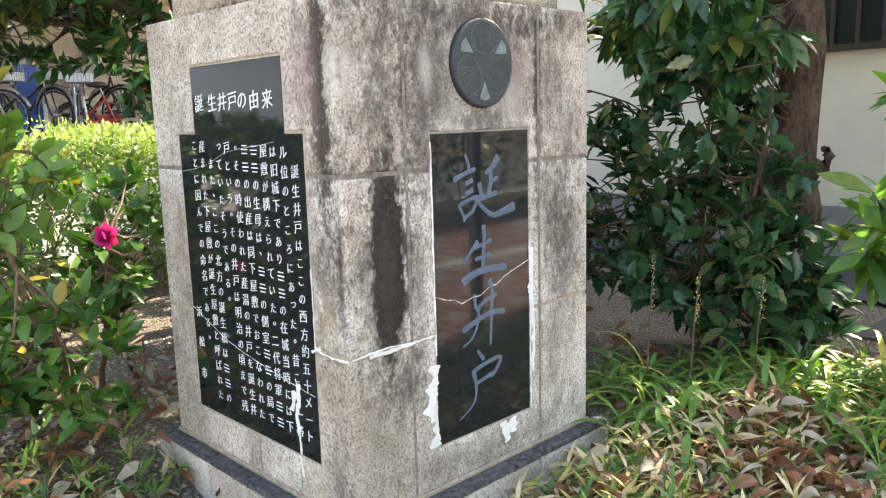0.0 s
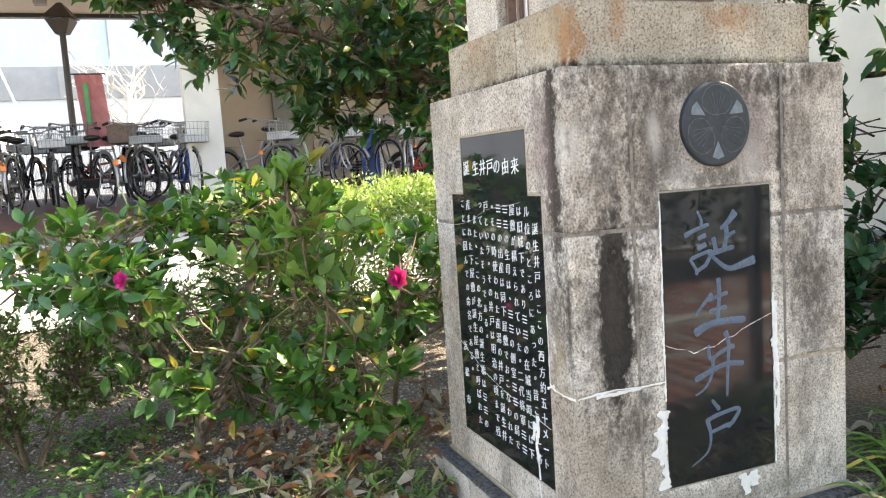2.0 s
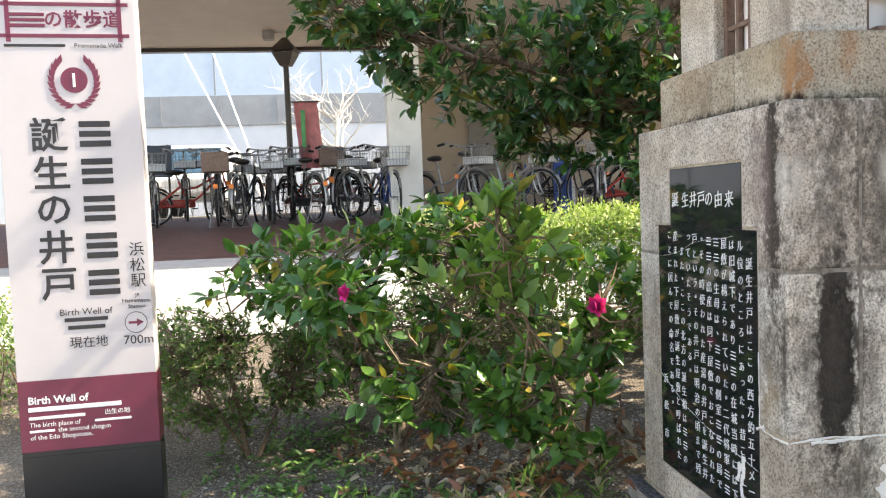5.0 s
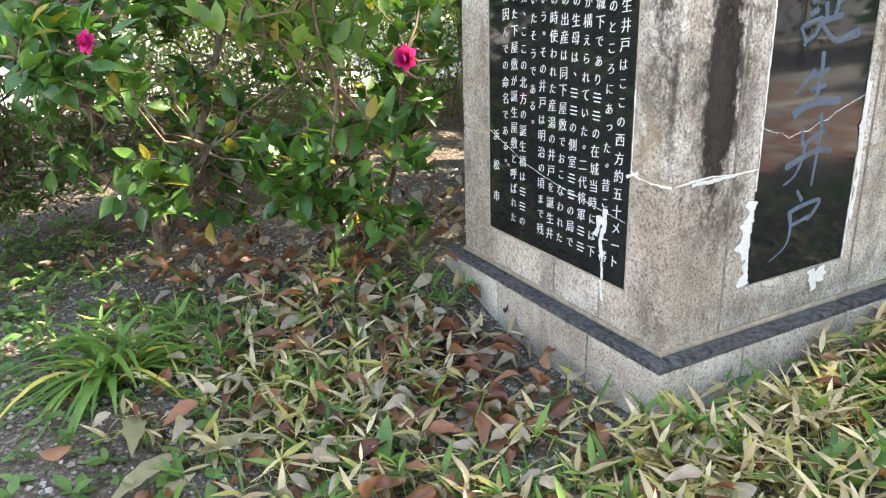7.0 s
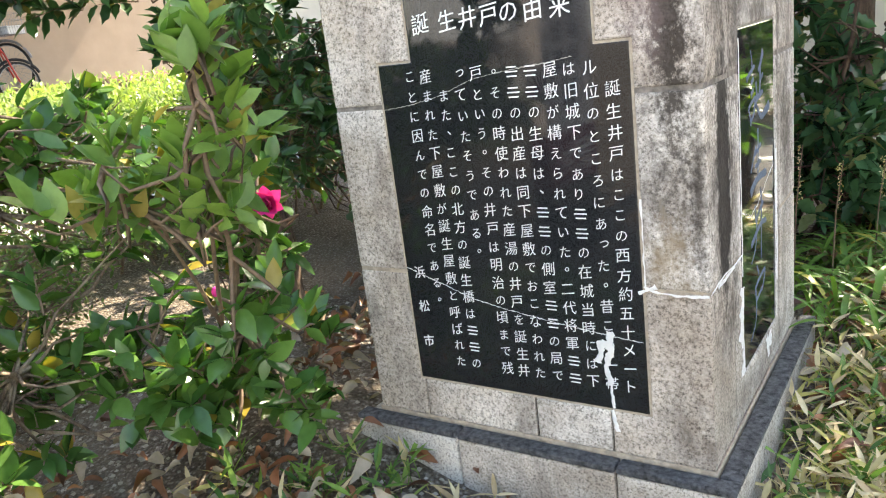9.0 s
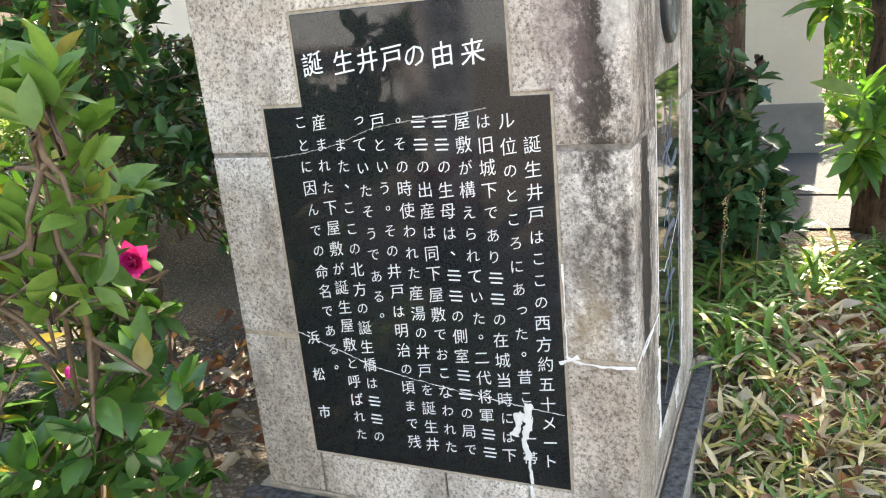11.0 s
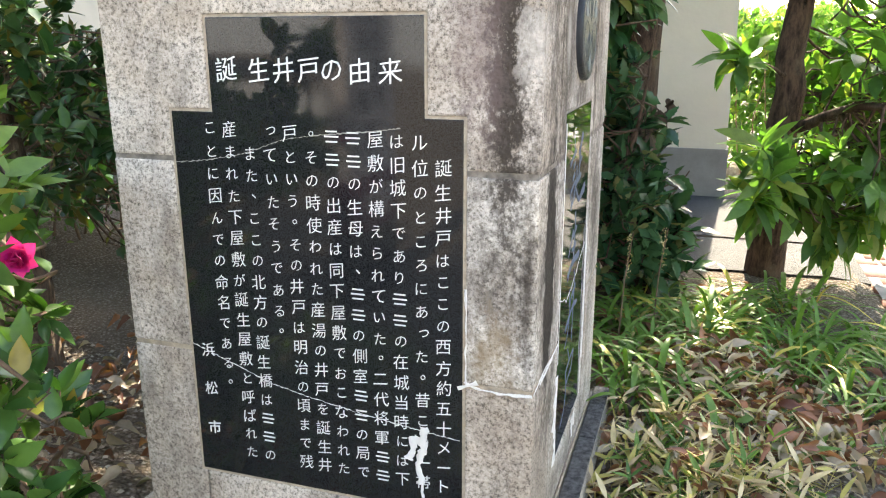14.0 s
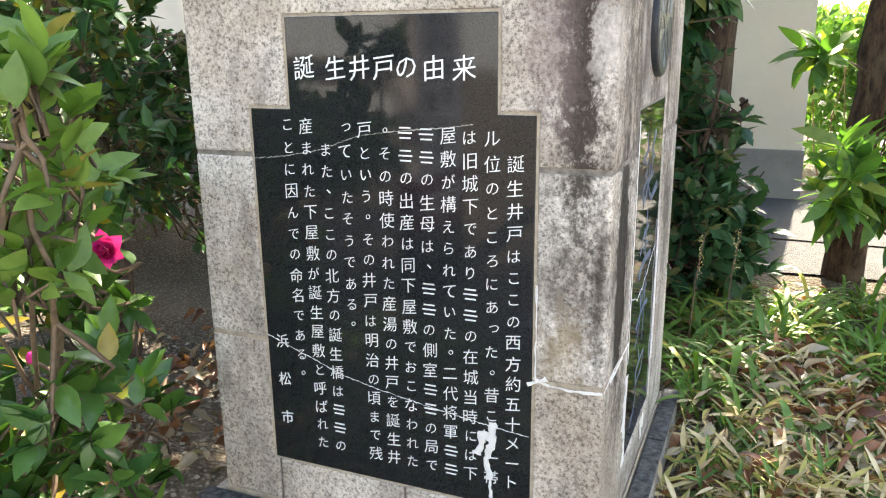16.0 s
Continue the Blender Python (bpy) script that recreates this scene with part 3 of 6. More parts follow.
# plaques and their mortar edging
outline = [(PX0, PZ0), (PX1, PZ0), (PX1, PZS), (SX1, PZS), (SX1, PZ1), (SX0, PZ1), (SX0, PZS), (PX0, PZS)]
part("plaque_edging", slab(outline, "y", 0.0030, 0.03, 0), MORTAR, monument)
E = 0.005
inner = [(PX0 + E, PZ0 + E), (PX1 - E, PZ0 + E), (PX1 - E, PZS - E), (SX1 - E, PZS - E), (SX1 - E, PZ1 - E), (SX0 + E, PZ1 - E), (SX0 + E, PZS - E), (PX0 + E, PZS - E)]
plaque = part("inscription_plaque", slab(inner, "y", 0.002, 0.025, 0.0015), PLAQUE, monument, "polished black granite plaque with white lettering")
part("plaque_edging", slab(rect(RY0, RY1, RZ0, RZ1), "x", -0.005, -0.03, 0), GREY_MORTAR, monument)
name_plaque = part("name_plaque", slab(rect(RY0 + 0.005, RY1 - 0.004, RZ0 + 0.004, RZ1 - 0.004), "x", -0.002, -0.025, 0.0015), PLAQUE, monument, "polished black granite plaque with carved blue-grey characters")

# inscription, column by column; "=" stands for a character drawn as plain bars
COLUMNS = ["　誕生井戸はここの西方約五十メート", "ル位のところにあった。昔この一帯", "は旧城下であり==の在城当時には下", "屋敷が構えられていた。二代将軍==",
           "==の生母は、==の側室==の局で", "==の出産は同下屋敷でおこなわれた", "。その時使われた産湯の井戸を誕生井", "戸という。その井戸は明治の頃まで残",
           "っていたそうである。", "　また、ここの北方の誕生橋は==の", "産まれた下屋敷が誕生屋敷と呼ばれた", "ことに因んでの命名である。"]
ROW, COL = 0.0405, 0.0392


def char_bars(bm, x, z, size):
    for k, w in ((1, 0.8), (0, 1.0), (-1, 0.8)):
        box(bm, x - size * w / 2, x + size * w / 2, 0.0008, 0.0022, z + k * size * 0.33 - size * 0.05, z + k * size * 0.33 + size * 0.05)


def column(text, x, z, size, row, parent, y=0.0013, mat=LETTER):
    """A column of upright writing from (x, z) down, character by character."""
    rr = random.Random(text)
    for k, ch in enumerate(text):
        if ch == "=":
            bm = bmesh.new()
            char_bars(bm, x, z - row * k, size * 0.85)
            part("bar_mark", bm, mat, parent)
        elif ch.strip("　 "):
            dx, dz = (0.011, 0.010) if ch in "。、" else (0.004, 0.004) if ch == "っ" else (rr.uniform(-0.0008, 0.0008), rr.uniform(-0.0008, 0.0008))
            writing(ch, size * (0.86 if ch in "のはにこでとたらるいうえおかがくけげさしそっまめよりれろわをんあ" else 1.0), (x + dx, y, z - row * k + dz), parent, mat, "character", bold=-0.00025, slant=0.13)


for k, text in enumerate(COLUMNS):
    top = 0.977 + 0.0011 * k
    column(text, -0.158 - COL * k, top, 0.0305, (top - 0.362) / (len(text) - 1) if len(text) > 14 else ROW, plaque)
for ch, z in zip("浜松市", (0.566, 0.486, 0.402)):
    writing(ch, 0.030, (-0.632, 0.0013, z), plaque, LETTER, "character", slant=0.13)
for ch, x in zip("誕生井戸の由来", (-0.547, -0.484, -0.437, -0.391, -0.349, -0.299, -0.246)):
    writing(ch, 0.0435, (x, 0.0013, 1.09), plaque, LETTER, "character", bold=-0.0001, slant=0.13)


def smooth_line(pts, steps=6):
    """A curve through points, by Catmull and Rom."""
    q = [pts[0]] + list(pts) + [pts[-1]]
    out = []
    for a, b, c, d in zip(q, q[1:], q[2:], q[3:]):
        for k in range(steps):
            t = k / steps
            out.append(tuple(0.5 * (2 * b[i] + (c[i] - a[i]) * t + (2 * a[i] - 5 * b[i] + 4 * c[i] - d[i]) * t * t + (3 * b[i] - a[i] - 3 * c[i] + d[i]) * t ** 3) for i in (0, 1)))
    return out + [tuple(pts[-1])]


def brush_character(z, strokes, unit=0.002):
    """A carved brush-written character at height z: strokes as points in units from its middle, and the widths in mm at their start and end."""
    for n, (pts, w0, w1) in enumerate(strokes):
        bm = bmesh.new()
        line = smooth_line([(0.40 + u * unit, z + v * unit) for u, v in pts])
        at, last, m = -0.0013 + 0.00006 * n, None, len(line) - 1
        for i, (y, zz) in enumerate(line):
            a, b = line[max(i - 1, 0)], line[min(i + 1, m)]
            dy, dz = b[0] - a[0], b[1] - a[1]
            ln, t = math.hypot(dy, dz) or 1, i / m
            w = 0.00064 * (w0 + (w1 - w0) * t) * (1 - 0.18 * math.sin(math.pi * t)) * (0.6 if i in (0, m) else 1.0)
            ring = [bm.verts.new((at - 0.001 * abs(k), y - dz / ln * w * k + 0.15 * w * abs(k), zz + dy / ln * w * k)) for k in (-1, 0, 1)]
            if last:
                for k in (0, 1):
                    bm.faces.new((last[k], ring[k], ring[k + 1], last[k + 1]))
            last = ring
        bmesh.ops.recalc_face_normals(bm, faces=bm.faces)
        bm.normal_update()
        if sum(f.normal.x for f in bm.faces) < 0:
            bmesh.ops.reverse_faces(bm, faces=bm.faces[:])
        part("carved_stroke", bm, CARVED, name_plaque)


brush_character(0.885, [([(-28, 37), (-22, 25), (-23, 20)], 8, 13), ([(-47, 9), (-34, 14), (-11, 20)], 15, 11), ([(-28, 4), (-16, 8)], 12, 13), ([(-29, -8), (-16, -3)], 12, 13), ([(-40, -19), (-31, -33), (-32, -38)], 7, 9), ([(-40, -19), (-9, -12), (-17, -27)], 8, 9), ([(-33, -35), (-15, -27)], 9, 9), ([(28, 32), (16, 20), (5, 13)], 19, 7), ([(12, 20), (14, 6), (9, -14)], 13, 11), ([(13, 3), (27, 8)], 11, 8), ([(-6, 4), (-2, -13)], 12, 11), ([(-10, -15), (25, -10)], 13, 10), ([(-16, -12), (-4, -22), (15, -35), (34, -33), (56, -28)], 5, 19)])
brush_character(0.725, [([(-9, 17), (-22, 6), (-34, -6)], 17, 8), ([(-17, 9), (14, 16)], 10, 13), ([(-15, -4), (12, -1)], 10, 13), ([(0, 35), (1, 16), (-2, -14)], 13, 12), ([(-37, -28), (-20, -21), (3, -18), (40, -20)], 19, 15)])
brush_character(0.585, [([(-17, 26), (-14, 8), (2, 15), (22, 20)], 12, 15), ([(-38, -14), (-13, -6), (11, -1), (36, -4)], 17, 14), ([(-10, 12), (-13, -11), (-23, -26), (-38, -33)], 12, 5), ([(8, 39), (13, 24), (11, -9), (9, -41)], 15, 7)])
brush_character(0.425, [([(-14, 38), (-3, 24)], 9, 16), ([(-24, 13), (-6, 18), (26, 21), (18, 7), (8, 1)], 12, 14), ([(-16, -2), (11, 4)], 10, 12), ([(-22, 14), (-17, -5), (-22, -25), (-46, -39)], 13, 3)])


def ribbon(points, width, axis, at, rng, mat, parent, name, depth=0.0012):
    """A thin uneven raised line along points on a face."""
    bm = bmesh.new()
    put = (lambda u, v, w: (u, w, v)) if axis == "y" else (lambda u, v, w: (w, u, v))
    sgn = -1 if axis == "y" else 1
    prev = None
    dense = []
    for (u0, v0), (u1, v1) in zip(points, points[1:]):
        steps = max(2, int(math.hypot(u1 - u0, v1 - v0) / 0.004))
        dense += [(u0 + (u1 - u0) * k / steps, v0 + (v1 - v0) * k / steps) for k in range(steps)]
    dense.append(points[-1])
    for i, (u, v) in enumerate(dense):
        a, b = dense[max(i - 1, 0)], dense[min(i + 1, len(dense) - 1)]
        du, dv = b[0] - a[0], b[1] - a[1]
        n = math.hypot(du, dv) or 1
        w = width * rng.uniform(0.2, 1.35) / 2
        jit = rng.uniform(-0.5, 0.5) * width
        if width > 0.003:
            wave = noise.noise(Vector((u * 46 + 3.1, v * 46, width * 90)))
            w, jit = width * (0.62 + 0.6 * wave) / 2, 0.25 * width * wave
        edge = [1 + (0.6 * noise.noise(Vector((u * 120, v * 120, 9.7 * q))) + rng.uniform(-0.16, 0.16) if width > 0.003 else 0) for q in (1, 2)]
        ring = [bm.verts.new(put(u - dv / n * s * w + jit * dv / n, v + du / n * s * w - jit * du / n, at + sgn * d)) for s, d in ((edge[0], 0), (0.5 * edge[0], depth), (-0.5 * edge[1], depth), (-edge[1], 0))]
        if prev:
            for k in range(3):
                bm.faces.new((prev[k], prev[k + 1], ring[k + 1], ring[k]))
        prev = ring
    bmesh.ops.recalc_face_normals(bm, faces=bm.faces)
    return part(name, bm, mat, parent)


pr = random.Random(4)
ribbon([(PX0 + 0.005, 0.925), (-0.60, 0.932), (-0.53, 0.945), (-0.44, 0.975), (-0.37, 0.985), (-0.29, 0.992), (-0.23, 1.0)], 0.0018, "y", 0.002, pr, GREY_MORTAR, plaque, "crack", 0.0005)
ribbon([(PX0 + 0.006, 0.575), (-0.59, 0.548), (-0.50, 0.515), (-0.42, 0.498), (-0.32, 0.482), (-0.22, 0.468), (-0.128, 0.458)], 0.0018, "y", 0.002, pr, WHITE_FILL, plaque, "crack", 0.0005)
ribbon([(RY0 + 0.006, 0.655), (0.245, 0.652), (0.27, 0.641), (0.30, 0.636), (0.325, 0.622), (0.36, 0.631), (0.385, 0.630), (0.42, 0.646), (0.445, 0.648), (0.47, 0.662), (RY1 - 0.006, 0.69)], 0.0018, "x", -0.002, pr, WHITE_FILL, name_plaque, "crack", 0.0005)
ribbon([(-0.195, 0.475), (-0.197, 0.43), (-0.207, 0.395), (-0.2, 0.36)], 0.022, "y", 0.002, pr, WHITE_FILL, plaque, "white_filler_smear", 0.003)
ribbon([(-0.205, 0.455), (-0.215, 0.43), (-0.222, 0.405)], 0.02, "y", 0.002, pr, WHITE_FILL, plaque, "white_filler_smear", 0.003)
ribbon([(-0.2, 0.36), (-0.197, 0.33), (-0.196, 0.309)], 0.007, "y", 0.002, pr, WHITE_FILL, plaque, "white_filler_smear", 0.002)
ribbon([(-0.20, 0.306), (-0.195, 0.28), (-0.19, 0.258)], 0.012, "y", -0.0002, pr, WHITE_FILL, monument, "white_filler_smear", 0.001)
ribbon([(PX1 - 0.002, 0.572), (-0.09, 0.562), (-0.05, 0.560), (-0.002, J2 - 0.002)], 0.0065, "y", -0.0001, pr, WHITE_FILL, monument, "white_joint_filler", 0.0003)
ribbon([(PX1 + 0.001, 0.74), (PX1 + 0.001, 0.62), (PX1 + 0.002, 0.565)], 0.005, "y", -0.0002, pr, WHITE_FILL, monument, "white_joint_filler", 0.001)
ribbon([(PX1 - 0.012, 0.558), (PX1 + 0.008, 0.566), (PX1 + 0.022, 0.575)], 0.016, "y", -0.0002, pr, WHITE_FILL, monument, "white_joint_filler", 0.001)
ribbon([(0.002, J2 - 0.002), (0.05, J2 + 0.004), (0.10, J2 + 0.006), (0.16, J2 + 0.001), (RY0, J2 + 0.002)], 0.0075, "x", 0.0001, pr, WHITE_FILL, monument, "white_joint_filler", 0.0006)
ribbon([(0.05, J2 - 0.004), (0.12, J2 - 0.002), (0.17, J2 - 0.003)], 0.012, "x", 0.0002, pr, WHITE_FILL, monument, "white_joint_filler", 0.001)
ribbon([(RY0 - 0.003, 0.50), (RY0 - 0.010, 0.45), (RY0 - 0.014, 0.41), (RY0 - 0.008, 0.35), (RY0 - 0.004, 0.31)], 0.036, "x", 0.0002, pr, WHITE_FILL, monument, "white_joint_filler", 0.0015)
ribbon([(RY0 - 0.016, 0.45), (RY0 - 0.024, 0.42), (RY0 - 0.02, 0.37)], 0.034, "x", 0.0002, pr, WHITE_FILL, monument, "white_joint_filler", 0.001)
ribbon([(RY1 + 0.003, 0.72), (RY1 + 0.003, 0.60), (RY1 + 0.008, 0.53), (RY1 + 0.010, 0.48), (RY1 + 0.004, 0.40)], 0.022, "x", 0.0002, pr, WHITE_FILL, monument, "white_joint_filler", 0.0015)
ribbon([(0.462, 0.301), (0.468, 0.275), (0.474, 0.245)], 0.034, "x", 0.0002, pr, WHITE_FILL, monument, "white_joint_filler", 0.001)
ribbon([(0.49, 0.301), (0.493, 0.28), (0.495, 0.262)], 0.04, "x", 0.0002, pr, WHITE_FILL, monument, "white_joint_filler", 0.001)

ribbon([(RY0 + 0.001, 0.99), (RY0 + 0.001, 0.75), (RY0 + 0.001, 0.52)], 0.0075, "x", -0.0008, pr, WHITE_FILL, monument, "white_joint_filler", 0.001)
ribbon([(RY1 - 0.001, 0.74), (RY1 - 0.001, 0.5), (RY1 - 0.001, 0.31)], 0.0075, "x", -0.0008, pr, WHITE_FILL, monument, "white_joint_filler", 0.001)

# crest disc: a bevelled slate disc with three plain leaf shapes in relief
bm = bmesh.new()
cyl(bm, (-0.01, 0.399, 1.157), (0.012, 0.399, 1.157), 0.098, 0.098, 48)
bmesh.ops.bevel(bm, geom=[e for e in bm.edges if len(e.link_faces) == 2 and any(len(f.verts) > 4 for f in e.link_faces)], offset=0.006, segments=3, affect="EDGES", profile=0.5)
crest = part("crest_disc", bm, CREST, monument, "round blue-black slate disc")
for turn in (90, 210, 330):
    a = radians(turn)
    c, s = math.cos(a), math.sin(a)
    pts = []
    for k in range(25):
        t = 2 * math.pi * k / 24
        r = 0.039 * (1 + 0.18 * math.cos(t) - 0.22 * abs(math.sin(t / 2)) ** 6)
        u, v = 0.044 + r * math.cos(t), r * 1.08 * math.sin(t)
        pts.append((0.399 + u * c - v * s, 1.157 + u * s + v * c))
    ribbon(pts, 0.0022, "x", 0.0118, random.Random(turn), CREST_VEIN, crest, "crest_leaf", 0.001)
    for off in (-50, -25, 0, 25, 50):
        o = radians(off)
        tip = (0.046 + 0.030 * math.cos(o), 0.030 * math.sin(o))
        seg = [(0.399 + q[0] * c - q[1] * s, 1.157 + q[0] * s + q[1] * c) for q in ((0.014, 0.0), tip)]
        ribbon(seg, 0.0013, "x", 0.0118, random.Random(off + 99), CREST_VEIN, crest, "crest_vein", 0.0008)
    o = a + math.pi / 3
    tri = [(0.399 + r * math.cos(o + w), 1.157 + r * math.sin(o + w)) for r, w in ((0.040, 0), (0.078, 0.22), (0.082, 0), (0.078, -0.22))]
    part("crest_wedge", slab(tri, "x", 0.0115, 0.0128, 0), CREST_LINE, crest)

# plinth: stones with a dark coated top edge and a mortar fillet
P = 0.045
plinth = thing("plinth", (-W / 2, D / 2, 0.0), "low granite plinth with a dark coated top edge under the monument", "plinth")
cuts = [(-W - P, -0.56), (-0.557, -0.187), (-0.184, P)]
for k, (x0, x1) in enumerate(cuts):
    part("stone", boxed(x0, x1, -P, 0.2, -0.12, 0.188, bevel=0.008), PLINTH_STONE, plinth)
for y0, y1 in ((0.203, 0.55), (0.553, D + P)):
    part("stone", boxed(-0.2, P, y0, y1, -0.12, 0.188, bevel=0.008), PLINTH_STONE, plinth)
part("stone", boxed(-W - P, -0.203, 0.203, D + P, -0.12, 0.188, bevel=0.008), PLINTH_STONE, plinth)
for k, (x0, x1) in enumerate(cuts):
    part("coated_edge", boxed(x0, x1 + (0.002 if k == 2 else 0), -P - 0.0015, -0.006, 0.189, 0.203, bevel=0.005), DARK_STAIN, plinth)
for y0, y1 in ((-0.004, 0.55), (0.553, D + P)):
    part("coated_edge", boxed(0.006, P + 0.002, y0, y1, 0.189, 0.2035, bevel=0.005), DARK_STAIN, plinth)
bm = bmesh.new()
box(bm, -W - 0.003, 0.003, -0.003, 0.0, 0.18, 0.211, bevel=0.0015)
box(bm, 0.0, 0.0035, -0.0015, D + 0.003, 0.18, 0.2115, bevel=0.0015)
part("mortar_fillet", bm, MORTAR, plinth)

# cap course
C0, C1 = 0.052, 0.75
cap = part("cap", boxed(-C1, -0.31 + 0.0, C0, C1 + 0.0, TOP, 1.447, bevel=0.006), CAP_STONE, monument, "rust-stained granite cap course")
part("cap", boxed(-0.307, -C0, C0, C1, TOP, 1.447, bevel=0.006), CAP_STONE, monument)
rng = np.random.default_rng(5)
n = 500
edge = rng.random(n)
sidey = rng.random(n) < 0.7
px = np.where(sidey, -C1 + edge * (C1 - C0), -C0 + 0.004)
py = np.where(sidey, C0 - 0.004, C0 + edge * (C1 - C0))
shape = (np.array([(-1, -1, 0), (1, -1, 0.3), (1, 1, 0), (-1, 1, 0.4), (0, 0, 1)]) * 0.005, np.array([(0, 1, 4, 4), (1, 2, 4, 4), (2, 3, 4, 4), (3, 0, 4, 4)]))
tri = (np.repeat(shape[0], 1, 0), np.array([(0, 1, 2, 3), (0, 1, 4, 3), (1, 2, 3, 4)]))
v, f = scatter(tri, np.stack([px + rng.normal(size=n) * 0.005, py + rng.normal(size=n) * 0.005, np.full(n, TOP + 0.001)], 1), rng.normal(size=(n, 3)) * (1, 1, 0.2), np.tile((0, 0, 1.0), (n, 1)), rng.uniform(0.4, 1.5, n))
soup("moss_crumbs", v, f, MOSS, monument, kind="stuff")

# lantern on the cap
L0, L1, LZ0, LZ1 = 0.085, 0.675, 1.447, 1.80
for x0, x1 in ((-0.675, -0.47), (-0.29, -0.085)):
    for y0, y1 in ((0.085, 0.25), (0.50, 0.675)):
        part("lantern_post", boxed(x0, x1, y0, y1, LZ0, LZ1, bevel=0.008), STONE, monument)
part("lantern_lintel", boxed(-0.66, -0.10, 0.10, 0.66, 1.70, LZ1, bevel=0.004), STONE, monument)


def lattice(axis, u0, u1, at, parent):
    z0, z1 = LZ0, 1.70
    w = new("lantern_window")
    w.parent = parent
    s = 1 if axis == "x" else -1
    mk = (lambda a, b, c, d, e, g: boxed(min(e, g), max(e, g), a, b, c, d, bevel=0.002)) if axis == "x" else (lambda a, b, c, d, e, g: boxed(a, b, min(e, g), max(e, g), c, d, bevel=0.002))
    for a, b in ((u0, u0 + 0.018), (u1 - 0.018, u1)):
        part("window_frame", mk(a, b, z0, z1, at - s * 0.03, at), OLD_WOOD, w)
    for c, d in ((z0, z0 + 0.014), (z1 - 0.018, z1)):
        part("window_frame", mk(u0 + 0.018, u1 - 0.018, c, d, at - s * 0.03, at - s * 0.002), OLD_WOOD, w)
    for k in (1, 2):
        u = u0 + (u1 - u0) * k / 3
        part("window_bar", mk(u - 0.007, u + 0.007, z0 + 0.014, z1 - 0.018, at - s * 0.02, at - s * 0.006), OLD_WOOD, w)
        z = z0 + (z1 - z0) * k / 3 + 0.005
        part("window_bar", mk(u0 + 0.018, u1 - 0.018, z - 0.006, z + 0.006, at - s * 0.017, at - s * 0.003), OLD_WOOD, w)
    part("pane", mk(u0 + 0.01, u1 - 0.01, z0 + 0.005, z1 - 0.01, at - s * 0.03, at - s * 0.024), PAPER, w)


lattice("x", 0.25, 0.50, -0.105, monument)
lattice("y", -0.47, -0.29, 0.112, monument)
bm = bmesh.new()
e0, e1 = -0.93, 0.17
lo = [bm.verts.new(p) for p in ((e0, -0.17, 1.80), (e1, -0.17, 1.80), (e1, 0.93, 1.80), (e0, 0.93, 1.80))]
up = [bm.verts.new(p) for p in ((e0, -0.17, 1.90), (e1, -0.17, 1.90), (e1, 0.93, 1.90), (e0, 0.93, 1.90))]
tip = [bm.verts.new(p) for p in ((-0.5, 0.27, 2.2), (-0.26, 0.27, 2.2), (-0.26, 0.49, 2.2), (-0.5, 0.49, 2.2))]
bm.faces.new(lo[::-1])
bm.faces.new(tip)
for a, b in ((lo, up), (up, tip)):
    for k in range(4):
        bm.faces.new((a[k], a[(k + 1) % 4], b[(k + 1) % 4], b[k]))
bmesh.ops.bevel(bm, geom=bm.edges[:], offset=0.012, segments=2, affect="EDGES")
part("lantern_roof", bm, STONE, monument, "heavy granite lantern roof with wide eaves")
part("wood_sliver", boxed(-0.085, -0.06, 0.255, 0.45, 1.4475, 1.458, bevel=0.003), OLD_WOOD, monument)


# ---- plants of the bed ----
CAM_SHAPE = leaf_shape(0.072, 0.036, 0.28, 0.12, 0.8)
TREE_SHAPE = leaf_shape(0.075, 0.033, 0.35, 0.1, 0.75, 5, 0.06)
HOLLY_SHAPE = leaf_shape(0.105, 0.05, 0.35, 0.12, 0.8, 9, 0.07)
BROAD_SHAPE = leaf_shape(0.155, 0.052, 0.2, 0.25, 1.05, 6)
SMALL_SHAPE = leaf_shape(0.026, 0.011, 0.3, 0.1, 0.8, 3)
gz = height

shrub("camellia_bush", (-1.68, -0.72, gz(-1.68, -0.72)), "open camellia bush with glossy green and some yellowing leaves", "bush", 11,
      [([(-1.68, -0.72, 0.02), (-1.66, -0.72, 0.3), (-1.62, -0.80, 0.45), (-1.50, -0.95, 0.72), (-1.3, -1.0, 0.9)], 0.03),
       ([(-1.67, -0.72, 0.25), (-1.62, -0.55, 0.5), (-1.55, -0.45, 0.8), (-1.5, -0.4, 1.02)], 0.022),
       ([(-1.68, -0.74, 0.2), (-1.8, -0.95, 0.45), (-1.95, -1.2, 0.65), (-1.9, -1.4, 0.85)], 0.02),
       ([(-1.66, -0.70, 0.15), (-1.45, -0.6, 0.35), (-1.25, -0.6, 0.5)], 0.014)],
      [((-1.45, -0.90, 0.92), (0.36, 0.42, 0.16), 60), ((-1.6, -0.5, 0.98), (0.35, 0.3, 0.15), 52), ((-1.7, -1.15, 0.80), (0.35, 0.35, 0.17), 44),
       ((-1.35, -0.72, 0.55), (0.36, 0.42, 0.2), 55), ((-1.2, -0.55, 0.4), (0.25, 0.3, 0.15), 30), ((-1.05, -0.98, 0.80), (0.28, 0.22, 0.10), 34), ((-1.35, -0.25, 0.85), (0.25, 0.25, 0.2), 45)],
      CAM_SHAPE, CAMELLIA_LEAF, BARK, per=6, size=(0.7, 1.2))
